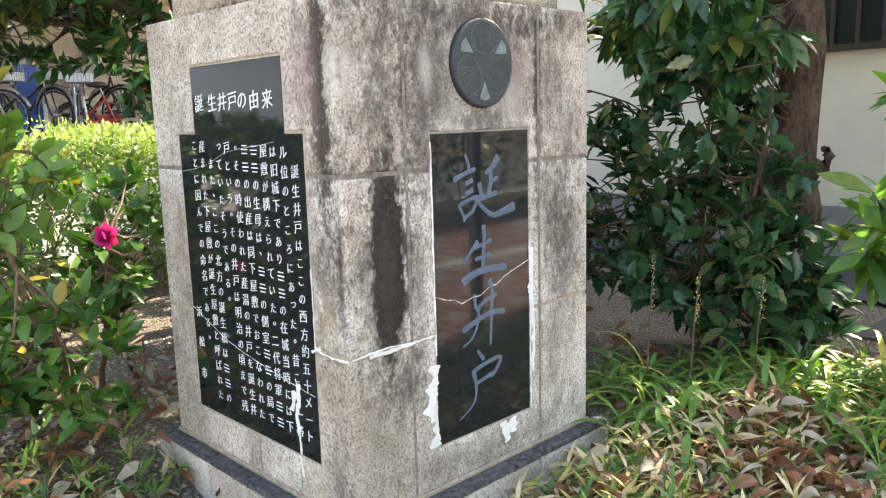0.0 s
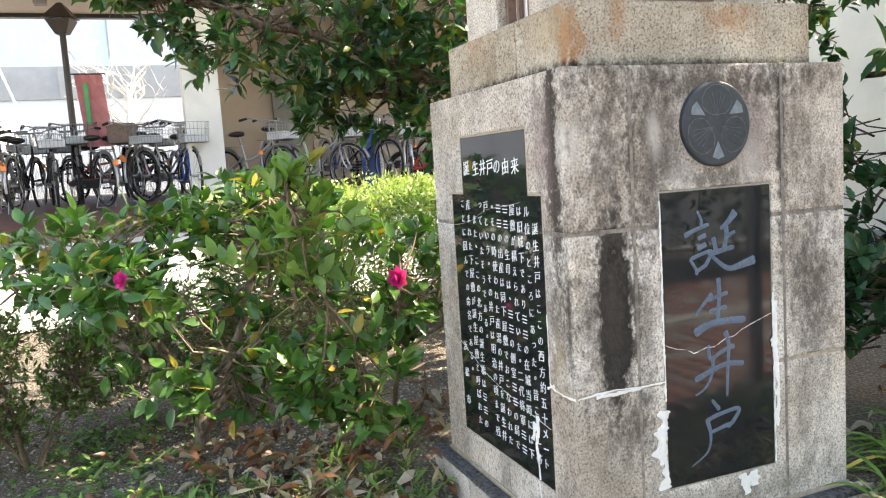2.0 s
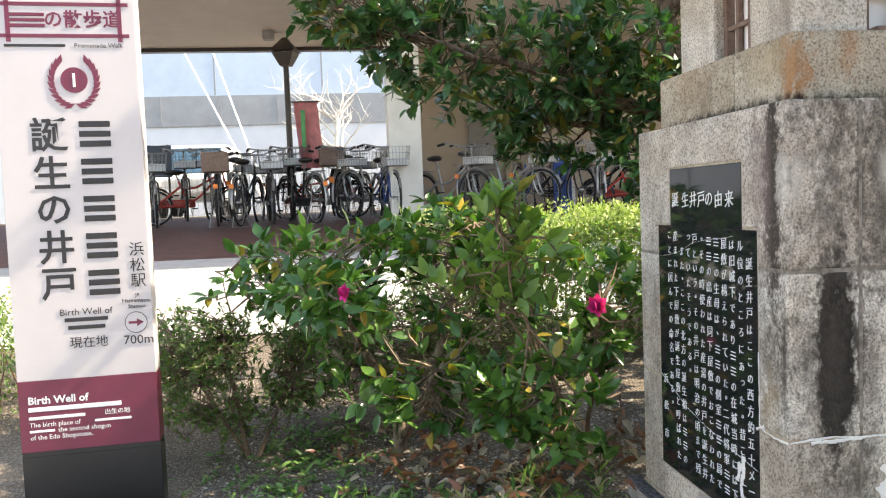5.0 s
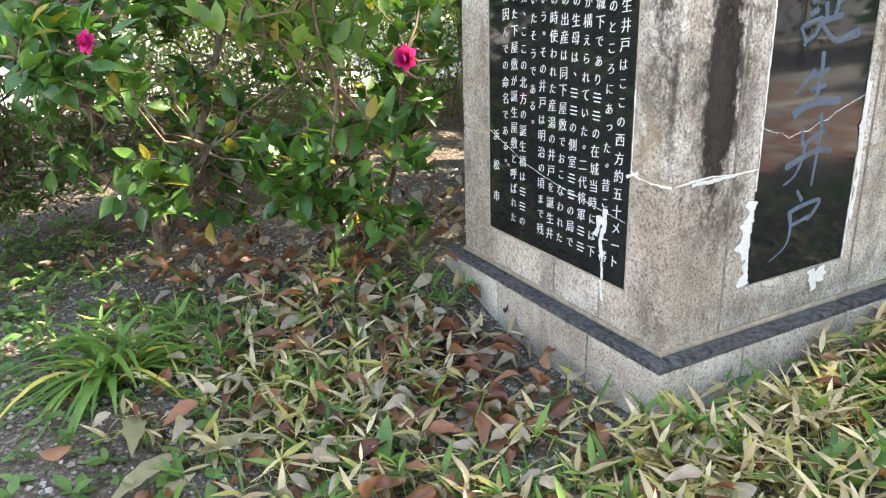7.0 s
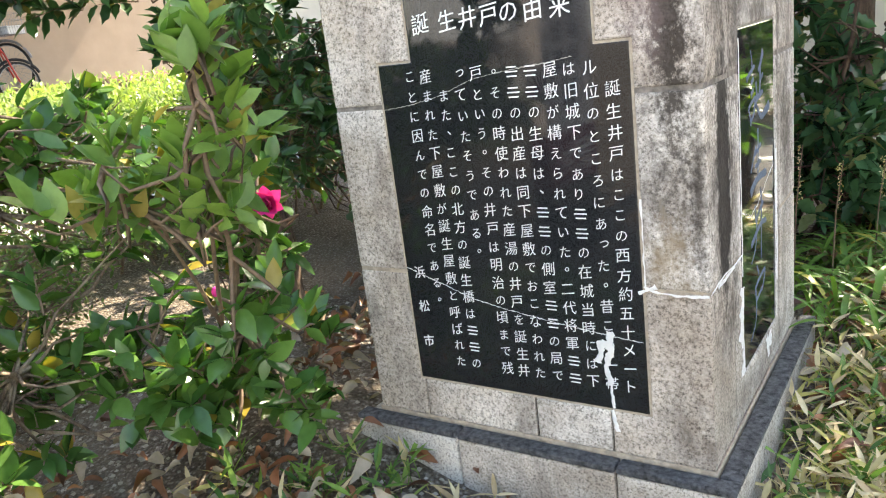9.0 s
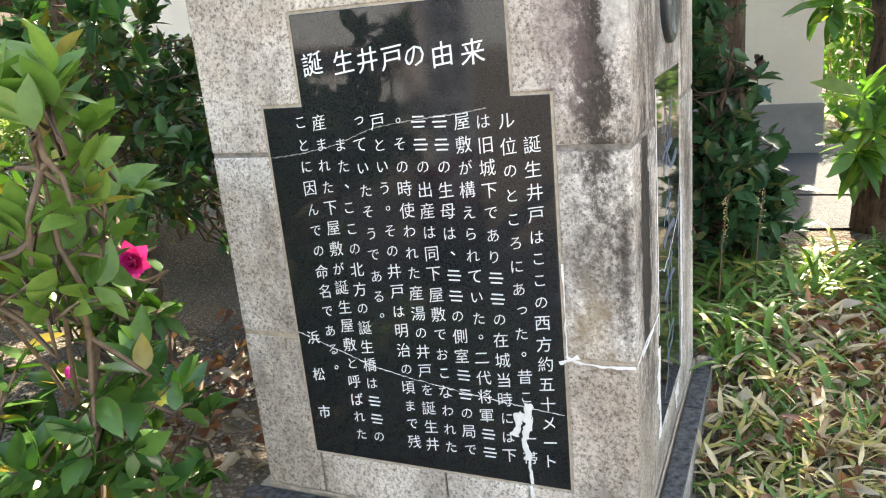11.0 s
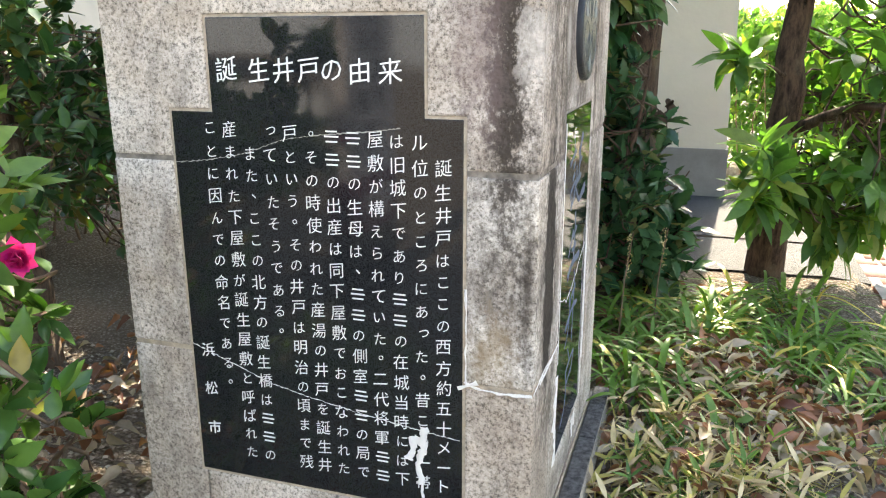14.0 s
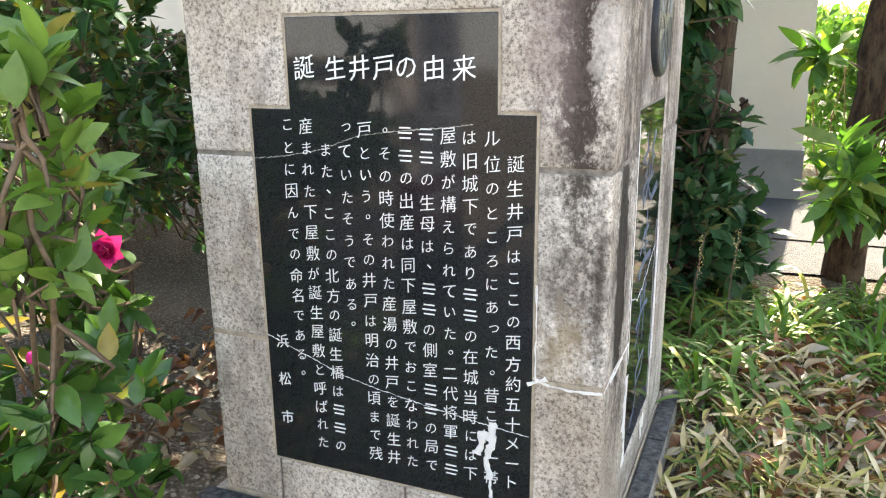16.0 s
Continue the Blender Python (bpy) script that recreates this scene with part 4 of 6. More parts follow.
shrub("camellia_bush", (-1.30, -0.06, gz(-1.30, -0.06)), "leafy camellia bush with pink flowers beside the monument", "bush", 12,
      [([(-1.30, -0.06, 0.02), (-1.22, -0.1, 0.16), (-1.0, -0.22, 0.42), (-0.82, -0.34, 0.68), (-0.74, -0.42, 0.82)], 0.013),
       ([(-1.30, -0.06, 0.05), (-1.2, -0.05, 0.3), (-1.08, -0.06, 0.55), (-1.02, -0.06, 0.75)], 0.012),
       ([(-1.30, -0.08, 0.05), (-1.2, -0.25, 0.3), (-1.05, -0.4, 0.5)], 0.011),
       ([(-1.28, -0.06, 0.06), (-1.1, -0.02, 0.2), (-0.96, -0.02, 0.34), (-0.9, -0.04, 0.46)], 0.009)],
      [((-0.87, -0.27, 0.50), (0.17, 0.19, 0.13), 20), ((-0.92, -0.25, 0.34), (0.18, 0.2, 0.11), 20), ((-1.12, -0.08, 0.60), (0.18, 0.14, 0.16), 20),
       ((-1.08, -0.40, 0.50), (0.2, 0.2, 0.17), 18), ((-1.25, 0.05, 0.75), (0.2, 0.15, 0.2), 18)],
      CAM_SHAPE, CAMELLIA_LEAF, TWIG, per=7, size=(0.7, 1.2))
shrub("camellia_shoot", (-1.24, -0.12, gz(-1.24, -0.12)), "upright young camellia shoots with bright yellow-green leaves", "shrub", 13,
      [([(-1.24, -0.12, 0.05), (-1.0, -0.26, 0.5), (-0.76, -0.42, 0.85), (-0.63, -0.50, 1.15)], 0.007),
       ([(-1.0, -0.26, 0.5), (-0.9, -0.42, 0.75), (-0.85, -0.55, 0.92)], 0.005)],
      [((-0.64, -0.49, 1.06), (0.05, 0.06, 0.09), 6), ((-0.71, -0.45, 0.93), (0.08, 0.08, 0.09), 7), ((-0.86, -0.56, 0.90), (0.12, 0.13, 0.09), 11), ((-0.78, -0.42, 0.80), (0.10, 0.09, 0.06), 4), ((-0.80, -0.32, 0.92), (0.10, 0.08, 0.11), 7), ((-0.70, -0.40, 1.06), (0.05, 0.05, 0.10), 4)],
      CAM_SHAPE, SHOOT_LEAF, TWIG, per=7, size=(0.7, 1.15), lift=0.7)


def blossom(place, size, seed, way=(0.6, -0.8, 0.1)):
    rng = np.random.default_rng(seed)
    ob = thing("camellia_flower", place, "deep pink double camellia blossom on the bush", "flower", "camellia flowers")
    shape = leaf_shape(size * 0.55, size * 0.45, 0.5, -0.25, 0.75, 4)
    y = Vector(way).normalized()
    x = y.orthogonal().normalized()
    z = x.cross(y)
    ws = []
    for ring, (cnt, open_) in enumerate(((6, 1.0), (7, 0.62), (7, 0.3))):
        for k in range(cnt):
            a = 2 * math.pi * (k + 0.4 * ring) / cnt
            ws.append(y * (1 - open_) + (x * math.cos(a) + z * math.sin(a)) * open_ + Vector(rng.normal(size=3) * 0.1))
    v, f = scatter(shape, [place] * len(ws), [tuple(w) for w in ws], [tuple(y)] * len(ws), rng.uniform(0.85, 1.15, len(ws)))
    soup("petals", v, f, PETAL, ob, smooth=True)
    bm = bmesh.new()
    cyl(bm, Vector(place) + y * size * 0.02, Vector(place) + y * size * 0.1, size * 0.03, size * 0.04, 7)
    part("stamens", bm, STAMEN, ob)
    bm = bmesh.new()
    cyl(bm, Vector(place) - y * 0.03, Vector(place) + y * 0.002, 0.004, 0.008, 7)
    part("calyx", bm, TWIG, ob)


blossom((-0.985, -0.075, 0.737), 0.075, 1)
blossom((-0.79, -0.92, 0.85), 0.05, 2)
for k, p in enumerate(((-0.95, -0.30, 0.60), (-1.02, -0.92, 0.83), (-0.98, -0.42, 0.36))):
    ob = thing("camellia_bud", p, "small closed pink camellia bud", "bud", "camellia buds")
    bm = bmesh.new()
    bmesh.ops.create_icosphere(bm, subdivisions=2, radius=0.009, matrix=Matrix.Translation(p) @ Matrix.Diagonal((1, 1, 1.4, 1)))
    part("bud", bm, PETAL, ob, smooth=True)
    bm = bmesh.new()
    cyl(bm, Vector(p) - Vector((0, 0, 0.03)), Vector(p) - Vector((0, 0, 0.006)), 0.003, 0.007, 6)
    part("sepals", bm, WEED_LEAF, ob)

# clipped hedge along the cycle park, pale on top
rng = np.random.default_rng(21)


def hedge(name, x0, x1, y0, y1, h, n, tips, seed, shape=None, mat=None, label="clipped evergreen hedge with pale young tips on top"):
    rng = np.random.default_rng(seed)
    mid = ((x0 + x1) / 2, (y0 + y1) / 2)
    ob = thing(name, (*mid, gz(*mid)), label, "hedge")
    p = np.stack([rng.uniform(x0, x1, n), rng.uniform(y0, y1, n), rng.random(n) ** 0.6], 1)
    wob = np.array([noise.noise(Vector((a * 2.2, b * 2.2, 7))) for a, b in p[:, :2]])
    bottom = np.array([gz(a, b) for a, b in p[:, :2]])
    p[:, 2] = bottom + p[:, 2] * (h + 0.10 * wob)
    w = rng.normal(size=(n, 3)) + (0, 0, 0.5)
    v, f = scatter(shape or SMALL_SHAPE, p, w, rng.normal(size=(n, 3)) + (0, 0, 1), rng.uniform(0.8, 1.7, n))
    soup("leaves", v, f, mat or HEDGE_LEAF, ob, kind="stuff")
    q = np.stack([rng.uniform(x0, x1, tips), rng.uniform(y0, y1, tips)], 1)
    z = np.array([gz(a, b) + h + 0.10 * noise.noise(Vector((a * 2.2, b * 2.2, 7))) for a, b in q]) + rng.uniform(-0.05, 0.05, tips)
    v, f = scatter(SMALL_SHAPE, np.column_stack([q, z]), rng.normal(size=(tips, 3)) + (0, 0, 1.0), rng.normal(size=(tips, 3)) + (0, 0, 1), rng.uniform(0.8, 1.6, tips))
    soup("pale_growth", v, f, HEDGE_TIP, ob, kind="stuff")
    wood = []
    for k in range(60):
        a, b = rng.uniform(x0, x1), rng.uniform(y0, y1)
        g = gz(a, b)
        wood.append((bent((a, b, g - 0.02), (a + rng.normal() * 0.15, b + rng.normal() * 0.15, g + h * 0.8), 0, random.Random(k), 4), [0.008, 0.007, 0.006, 0.004, 0.002], 4))
    v, f = tubes(wood)
    soup("trunk", v, f, TWIG, ob)
    return ob


hedge("hedge", -3.75, -2.75, -0.55, 2.3, 0.80, 26000, 7000, 22)
shrub("fine_leaved_shrub", (-1.85, -1.35, gz(-1.85, -1.35)), "sparse fine-leaved evergreen shrub beside the sign", "shrub", 31,
      [([(-1.85, -1.35, 0.0), (-1.85, -1.4, 0.3), (-1.8, -1.45, 0.65)], 0.014), ([(-1.85, -1.35, 0.02), (-1.9, -1.55, 0.35), (-2.0, -1.7, 0.6)], 0.01), ([(-1.85, -1.33, 0.02), (-1.9, -1.2, 0.3), (-2.0, -1.1, 0.55)], 0.01)],
      [((-1.85, -1.45, 0.45), (0.3, 0.42, 0.30), 240), ((-2.2, -1.0, 0.4), (0.35, 0.35, 0.25), 110), ((-2.4, -0.6, 0.45), (0.3, 0.4, 0.3), 170), ((-2.3, -0.1, 0.45), (0.3, 0.4, 0.3), 150), ((-2.4, -1.9, 0.4), (0.4, 0.5, 0.3), 130)], SMALL_SHAPE, HEDGE_LEAF, TWIG, per=22, size=(0.7, 1.3), gather=1.0, twig_r=0.002)

shrub("evergreen_tree", (-2.05, 0.80, gz(-2.05, 0.8)), "evergreen tree with pale bark and dark toothed leaves behind the monument", "tree", 41,
      [([(-1.93, 0.80, 0.0), (-1.93, 0.78, 0.6), (-1.92, 0.74, 1.2), (-1.92, 0.6, 1.9), (-1.9, 0.5, 2.8), (-1.9, 0.4, 3.6)], 0.085),
       ([(-2.2, 0.95, 0.0), (-2.25, 0.95, 0.9), (-2.3, 1.0, 1.8), (-2.4, 1.1, 2.8)], 0.07),
       ([(-1.97, 0.66, 1.45), (-1.95, 0.2, 1.62), (-1.95, -0.3, 1.75), (-1.9, -0.9, 1.95)], 0.035),
       ([(-2.0, 0.7, 1.3), (-2.2, 0.3, 1.45), (-2.4, -0.1, 1.55)], 0.025),
       ([(-1.95, 0.6, 1.9), (-1.5, 0.7, 2.3), (-0.9, 0.7, 2.6)], 0.04),
       ([(-1.93, 0.5, 2.3), (-1.8, -0.2, 2.6), (-1.6, -0.7, 2.8)], 0.035), ([(-2.0, 0.7, 1.3), (-1.7, 1.3, 1.6), (-1.5, 1.9, 1.9), (-1.55, 2.5, 2.6)], 0.04)],
      [((-2.05, -0.1, 1.75), (0.4, 0.75, 0.32), 150), ((-2.1, 0.15, 1.45), (0.35, 0.38, 0.22), 70), ((-1.62, 0.45, 1.15), (0.3, 0.16, 0.2), 34), ((-1.75, 0.75, 0.85), (0.22, 0.2, 0.25), 24), ((-1.95, -0.7, 2.05), (0.4, 0.5, 0.25), 90), ((-1.95, 0.5, 1.9), (0.5, 0.4, 0.5), 90),
       # highest clumps stand out of view, added to keep sun off the soil
       ((-1.7, 0.3, 2.5), (0.9, 0.7, 0.4), 70), ((-0.9, 0.9, 2.75), (0.8, 0.6, 0.35), 55), ((-2.4, 0.9, 2.4), (0.7, 0.6, 0.7), 90), ((-2.1, 1.3, 1.4), (0.5, 0.4, 0.6), 90), ((-1.75, 1.25, 0.75), (0.4, 0.3, 0.5), 80), ((-1.45, 2.0, 1.9), (0.65, 0.45, 0.5), 130), ((-1.6, 2.7, 2.8), (0.9, 0.5, 0.6), 130), ((-1.2, 1.5, 1.3), (0.3, 0.3, 0.5), 60), ((-1.7, 1.0, 3.4), (1.3, 0.9, 0.4), 60), ((-1.0, 2.9, 3.0), (1.0, 0.5, 0.5), 40)],
      TREE_SHAPE, TREE_LEAF, BROWN_BARK, per=13, size=(0.7, 1.25), twig_r=0.0026)

shrub("holly_bush", (-0.25, 2.05, gz(-0.25, 2.05)), "dark spiny-leaved holly bush behind the monument", "bush", 51,
      [([(-0.3, 2.1, 0.0), (-0.32, 2.05, 0.4), (-0.28, 2.0, 0.8), (-0.2, 1.9, 1.35)], 0.016), ([(-0.25, 2.0, 0.0), (-0.1, 1.9, 0.4), (0.0, 1.85, 0.8), (0.05, 1.85, 1.2)], 0.013),
       ([(-0.3, 2.1, 0.0), (-0.55, 2.1, 0.5), (-0.7, 2.0, 1.1)], 0.013), ([(-0.2, 2.1, 0.0), (0.02, 2.2, 0.3), (0.2, 2.2, 0.6)], 0.01)],
      [((-0.3, 2.0, 0.5), (0.42, 0.4, 0.36), 120), ((-0.35, 1.95, 0.95), (0.42, 0.3, 0.25), 70), ((0.03, 1.95, 0.45), (0.2, 0.25, 0.27), 55), ((0.0, 2.0, 0.78), (0.16, 0.15, 0.12), 14), ((0.05, 2.1, 0.28), (0.22, 0.25, 0.16), 34), ((-0.85, 1.6, 0.8), (0.35, 0.4, 0.6), 80), ((-0.25, 1.9, 1.2), (0.2, 0.2, 0.12), 12)],
      HOLLY_SHAPE, HOLLY_LEAF, DARK_BARK, per=8, size=(0.6, 1.15))
shrub("dark_tree", (-0.03, 2.28, gz(-0.03, 2.28)), "dark-barked tree trunk with a broken stub and hanging leaves", "tree", 52,
      [([(-0.03, 2.28, -0.02), (-0.03, 2.28, 0.5), (-0.04, 2.28, 1.1), (-0.06, 2.28, 1.8), (-0.10, 2.25, 3.0)], 0.135), ([(0.03, 2.24, 0.78), (0.085, 2.21, 0.83), (0.11, 2.2, 0.88)], 0.04),
       ([(-0.08, 2.3, 1.5), (-0.5, 2.5, 1.5), (-0.9, 2.5, 1.45), (-1.3, 2.4, 1.4)], 0.05), ([(-0.08, 2.25, 1.7), (-0.25, 2.0, 1.72), (-0.4, 1.8, 1.66)], 0.035)],
      # clumps above z 2 are out of view, added to shade the monument
      [((-0.75, 2.4, 1.45), (0.35, 0.35, 0.3), 65), ((-0.40, 1.95, 1.40), (0.28, 0.25, 0.2), 50), ((-0.12, 1.95, 1.30), (0.14, 0.2, 0.14), 16), ((-0.6, 2.5, 2.2), (0.8, 0.7, 0.4), 80), ((0.1, 2.5, 2.1), (0.5, 0.5, 0.35), 45), ((-0.5, 2.3, 3.0), (1.1, 1.1, 0.4), 60)],
      BROAD_SHAPE, TREE_LEAF, DARK_BARK, per=9, size=(0.6, 1.0), droop=0.7, twig_r=0.004, gather=0.25)
shrub("broad_leaved_tree", (0.56, 2.60, gz(0.56, 2.6)), "small tree with long pale-veined leaves in whorls", "tree", 53,
      [([(0.56, 2.60, -0.02), (0.565, 2.6, 0.35), (0.575, 2.6, 0.8), (0.59, 2.6, 1.3), (0.63, 2.6, 2.2), (0.66, 2.6, 3.0)], 0.092), ([(0.58, 2.58, 0.5), (0.55, 2.35, 0.58), (0.48, 2.0, 0.64)], 0.018),
       ([(0.6, 2.6, 0.75), (0.75, 2.3, 0.85), (0.85, 2.0, 0.9)], 0.03), ([(0.6, 2.6, 0.95), (0.48, 2.45, 1.02), (0.35, 2.32, 1.05)], 0.012)],
      [((0.54, 2.28, 0.60), (0.10, 0.18, 0.14), 14), ((0.43, 1.72, 0.66), (0.05, 0.1, 0.16), 8), ((0.80, 2.2, 0.55), (0.18, 0.28, 0.24), 46), ((0.33, 2.3, 1.05), (0.07, 0.1, 0.05), 5), ((0.92, 2.3, 0.95), (0.16, 0.25, 0.25), 26),
       # the two densest, highest clumps are unseen, added to block sun from the bed
       ((1.0, 3.0, 0.95), (0.35, 0.3, 0.45), 60), ((0.8, 2.4, 1.6), (0.4, 0.4, 0.25), 50), ((0.7, 2.5, 2.3), (0.9, 0.8, 0.5), 150), ((0.5, 2.7, 3.1), (1.1, 0.9, 0.45), 150)],
      BROAD_SHAPE, BROAD_LEAF, DARK_BARK, per=9, size=(0.65, 1.1), droop=0.35, gather=0.22, twig_r=0.004)

hedge("hedge", -3.6, -2.4, -4.2, -2.1, 0.45, 7000, 1500, 25)
shrub("evergreen_shrub", (-1.6, 1.8, gz(-1.6, 1.8)), "dense dark evergreen undergrowth below the trees", "shrub", 55,
      [([(-1.6, 1.8, 0.0), (-1.55, 1.75, 0.4), (-1.5, 1.7, 0.8)], 0.014), ([(-1.6, 1.8, 0.0), (-1.9, 2.0, 0.4), (-2.2, 2.1, 0.8)], 0.014), ([(-1.6, 1.8, 0.0), (-1.3, 1.6, 0.3), (-1.1, 1.45, 0.5)], 0.01)],
      [((-1.5, 1.75, 0.55), (0.42, 0.35, 0.42), 110), ((-2.2, 2.1, 0.65), (0.5, 0.4, 0.5), 120), ((-1.15, 1.45, 0.35), (0.25, 0.25, 0.28), 45), ((-2.75, 1.6, 0.7), (0.4, 0.5, 0.45), 90)],
      TREE_SHAPE, TREE_LEAF, TWIG, per=11, size=(0.7, 1.2))
# far greenery behind the lane
hedge("hedge", 0.3, 2.8, 5.3, 6.3, 1.25, 8000, 2500, 23, CAM_SHAPE, BROAD_LEAF, "tall sunlit bright green hedge behind the lane")


# ---- ground cover ----
def in_bed(x, y):
    inside = -W - P < x < P and -P < y < D + P
    return not inside and x < 1.02 and y > -1.5 - (0.7 if x < -0.6 else 0)


def cover(name, label, category, mat, shape, patches, seed, tilt=0.6, tall=(0.01, 0.09), size=(0.6, 1.3), per=4):
    """Tufts of small leaves over patches (x, y, radius x, radius y, count)."""
    rng = np.random.default_rng(seed)
    where, way, up, scale, wood = [], [], [], [], []
    for cx, cy, rx, ry, count in patches:
        for _ in range(count):
            r = rng.normal(size=2) * 0.55
            x, y = cx + r[0] * rx, cy + r[1] * ry
            if not in_bed(x, y):
                continue
            h, a = rng.uniform(*tall), rng.uniform(0, 6.28)
            top = np.array((x + 0.3 * h * math.cos(a), y + 0.3 * h * math.sin(a), gz(x, y) + h))
            wood.append(([Vector((x, y, gz(x, y) - 0.005)), Vector(top)], [0.0015, 0.001], 3))
            for k in range(per):
                b = a + 6.28 * k / per + rng.normal() * 0.5
                where.append(top - (0, 0, h * 0.25 * (k % 2)))
                way.append((math.cos(b), math.sin(b), rng.normal() * 0.3 + tilt * rng.random()))
                up.append((rng.normal() * 0.3, rng.normal() * 0.3, 1))
                scale.append(rng.uniform(*size))
    v, f = join(scatter(shape, where, way, up, scale), tubes(wood))
    return tagged(soup(name, v, f, mat, smooth=True), label, category, kind="stuff")


SASA = leaf_shape(0.062, 0.0115, 0.3, 0.12, 0.75, 4)
spots = [(0.28, -0.25, 0.35, 0.3, 80), (0.1, -0.6, 0.5, 0.3, 55), (-0.35, -0.6, 0.45, 0.35, 45), (0.35, 0.35, 0.25, 0.5, 45), (0.4, 0.9, 0.35, 0.5, 28), (0.2, 1.5, 0.3, 0.3, 30), (-0.75, -0.6, 0.3, 0.35, 50), (-0.9, -1.0, 0.4, 0.4, 40), (0.5, 1.6, 0.4, 0.5, 40), (-0.85, -0.3, 0.2, 0.2, 35), (0.17, 0.1, 0.11, 0.35, 50), (0.17, 0.55, 0.11, 0.35, 55), (-0.75, -0.2, 0.2, 0.12, 30)]
cover("bamboo_grass", "low dwarf bamboo grass with green blades", "ground cover", SASA_LEAF, SASA, [(x, y, a, b, int(c * 0.65)) for x, y, a, b, c in spots], 61, tilt=1.5, tall=(0.01, 0.085))
cover("dry_bamboo_grass", "withered straw-coloured dwarf bamboo leaves", "ground cover", SASA_DRY, SASA, [(x, y, a, b, int(c * 0.75)) for x, y, a, b, c in spots if x > -0.5] + [(-0.6, -0.6, 0.45, 0.35, 80), (0.3, -0.1, 0.3, 0.3, 130), (0.35, 0.5, 0.25, 0.4, 110), (0.45, 0.95, 0.3, 0.4, 70), (-0.35, -0.55, 0.4, 0.3, 60)], 62, tilt=0.9, tall=(0.005, 0.07))
THIN = leaf_shape(0.13, 0.0055, 0.2, 0.3, 0.5, 5)
cover("thin_grass", "sparse thin green grass blades between the fallen leaves", "ground cover", STRAP_LEAF, THIN, [(-0.35, -0.6, 0.35, 0.25, 70), (0.2, -0.3, 0.35, 0.3, 80), (0.3, 0.4, 0.25, 0.4, 40), (0.3, 1.5, 0.3, 0.3, 60), (-0.8, -0.8, 0.4, 0.3, 50)], 65, tilt=1.3, tall=(0.0, 0.01), size=(0.5, 1.2), per=5)
cover("straw", "thin straw-coloured dead stalks on the ground", "ground cover", SASA_DRY, THIN, [(-0.3, -0.55, 0.5, 0.3, 90), (0.25, -0.25, 0.35, 0.35, 110), (0.4, 0.7, 0.3, 0.6, 200)], 66, tilt=0.15, tall=(0.005, 0.04), size=(0.5, 1.1), per=2)
WEED = leaf_shape(0.045, 0.022, 0.2, 0.1, 0.85, 3)
cover("weeds", "small soft green weeds in the soil", "ground cover", WEED_LEAF, WEED, [(-0.5, -1.0, 0.4, 0.3, 60), (-1.3, -1.2, 0.5, 0.3, 90), (-0.15, -0.55, 0.3, 0.2, 45), (-1.9, -1.1, 0.5, 0.4, 120), (-0.95, -0.75, 0.3, 0.3, 50), (0.45, 0.9, 0.3, 0.5, 50)], 63, tall=(0.0, 0.04), size=(0.5, 1.2), per=4)

FALLEN = leaf_shape(0.078, 0.034, 0.75, 0.45, 0.85, 6, 0.03)
CURLED = leaf_shape(0.06, 0.03, 1.6, 0.7, 0.8, 6, 0.05)
rng = np.random.default_rng(64)
pts = []
for cx, cy, sx, sy, c in ((-0.4, -0.3, 0.4, 0.2, 170), (-0.9, -0.4, 0.35, 0.3, 130), (-0.3, -0.65, 0.5, 0.35, 260), (0.25, -0.3, 0.35, 0.3, 130), (0.35, 0.6, 0.3, 0.6, 300), (0.45, 1.05, 0.35, 0.4, 380), (-1.25, 0.6, 0.5, 0.6, 420), (0.3, 1.6, 0.4, 0.4, 220), (0.15, -0.45, 0.4, 0.3, 60), (-1.4, -0.6, 0.5, 0.4, 130), (-0.4, 1.6, 0.4, 0.4, 60)):
    for _ in range(c):
        x, y = cx + rng.normal() * sx * 0.6, cy + rng.normal() * sy * 0.6
        if in_bed(x, y):
            pts.append((x, y, gz(x, y) + rng.uniform(0.008, 0.07)))
n = len(pts)
a = rng.uniform(0, 6.28, n)
lie, side, sizes = np.stack([np.cos(a), np.sin(a), rng.normal(size=n) * 0.35], 1), rng.normal(size=(n, 3)) * 0.6 + (0, 0, 1), rng.uniform(0.5, 1.08, n)
flip = rng.random(n) < 0.4
v, f = join(scatter(FALLEN, np.array(pts)[~flip], lie[~flip], side[~flip], sizes[~flip]), scatter(CURLED, np.array(pts)[flip], lie[flip], side[flip], sizes[flip]))
tagged(soup("leaf_litter", v, f, LITTER, smooth=True), "curled brown and grey fallen leaves on the soil", "leaf litter", kind="stuff")

# gravel
n = 9000
p = np.stack([rng.uniform(-2.2, 0.7, n), rng.uniform(-1.5, 1.0, n)], 1)
p = np.array([q for q in p if in_bed(*q)])
n = len(p)
octa = (np.array([(1, 0, 0), (0, 1, 0), (-1, 0, 0), (0, -1, 0), (0, 0, 0.8), (0, 0, -0.8)]) * 0.006, np.array([(0, 1, 4, 4), (1, 2, 4, 4), (2, 3, 4, 4), (3, 0, 4, 4)]))
PEBBLE = leaf_material("mixed_gravel", (0.14, 0.115, 0.09), (0.50, 0.455, 0.39), 0.9, None, 0, 0.0)
v, f = scatter((octa[0], np.array([(0, 1, 4, 3), (1, 2, 3, 4)])), np.column_stack([p, [gz(*q) + 0.001 for q in p]]), rng.normal(size=(n, 3)) * (1, 1, 0.2), np.tile((0, 0, 1.0), (n, 1)), rng.uniform(0.35, 1.5, n) ** 1.3)
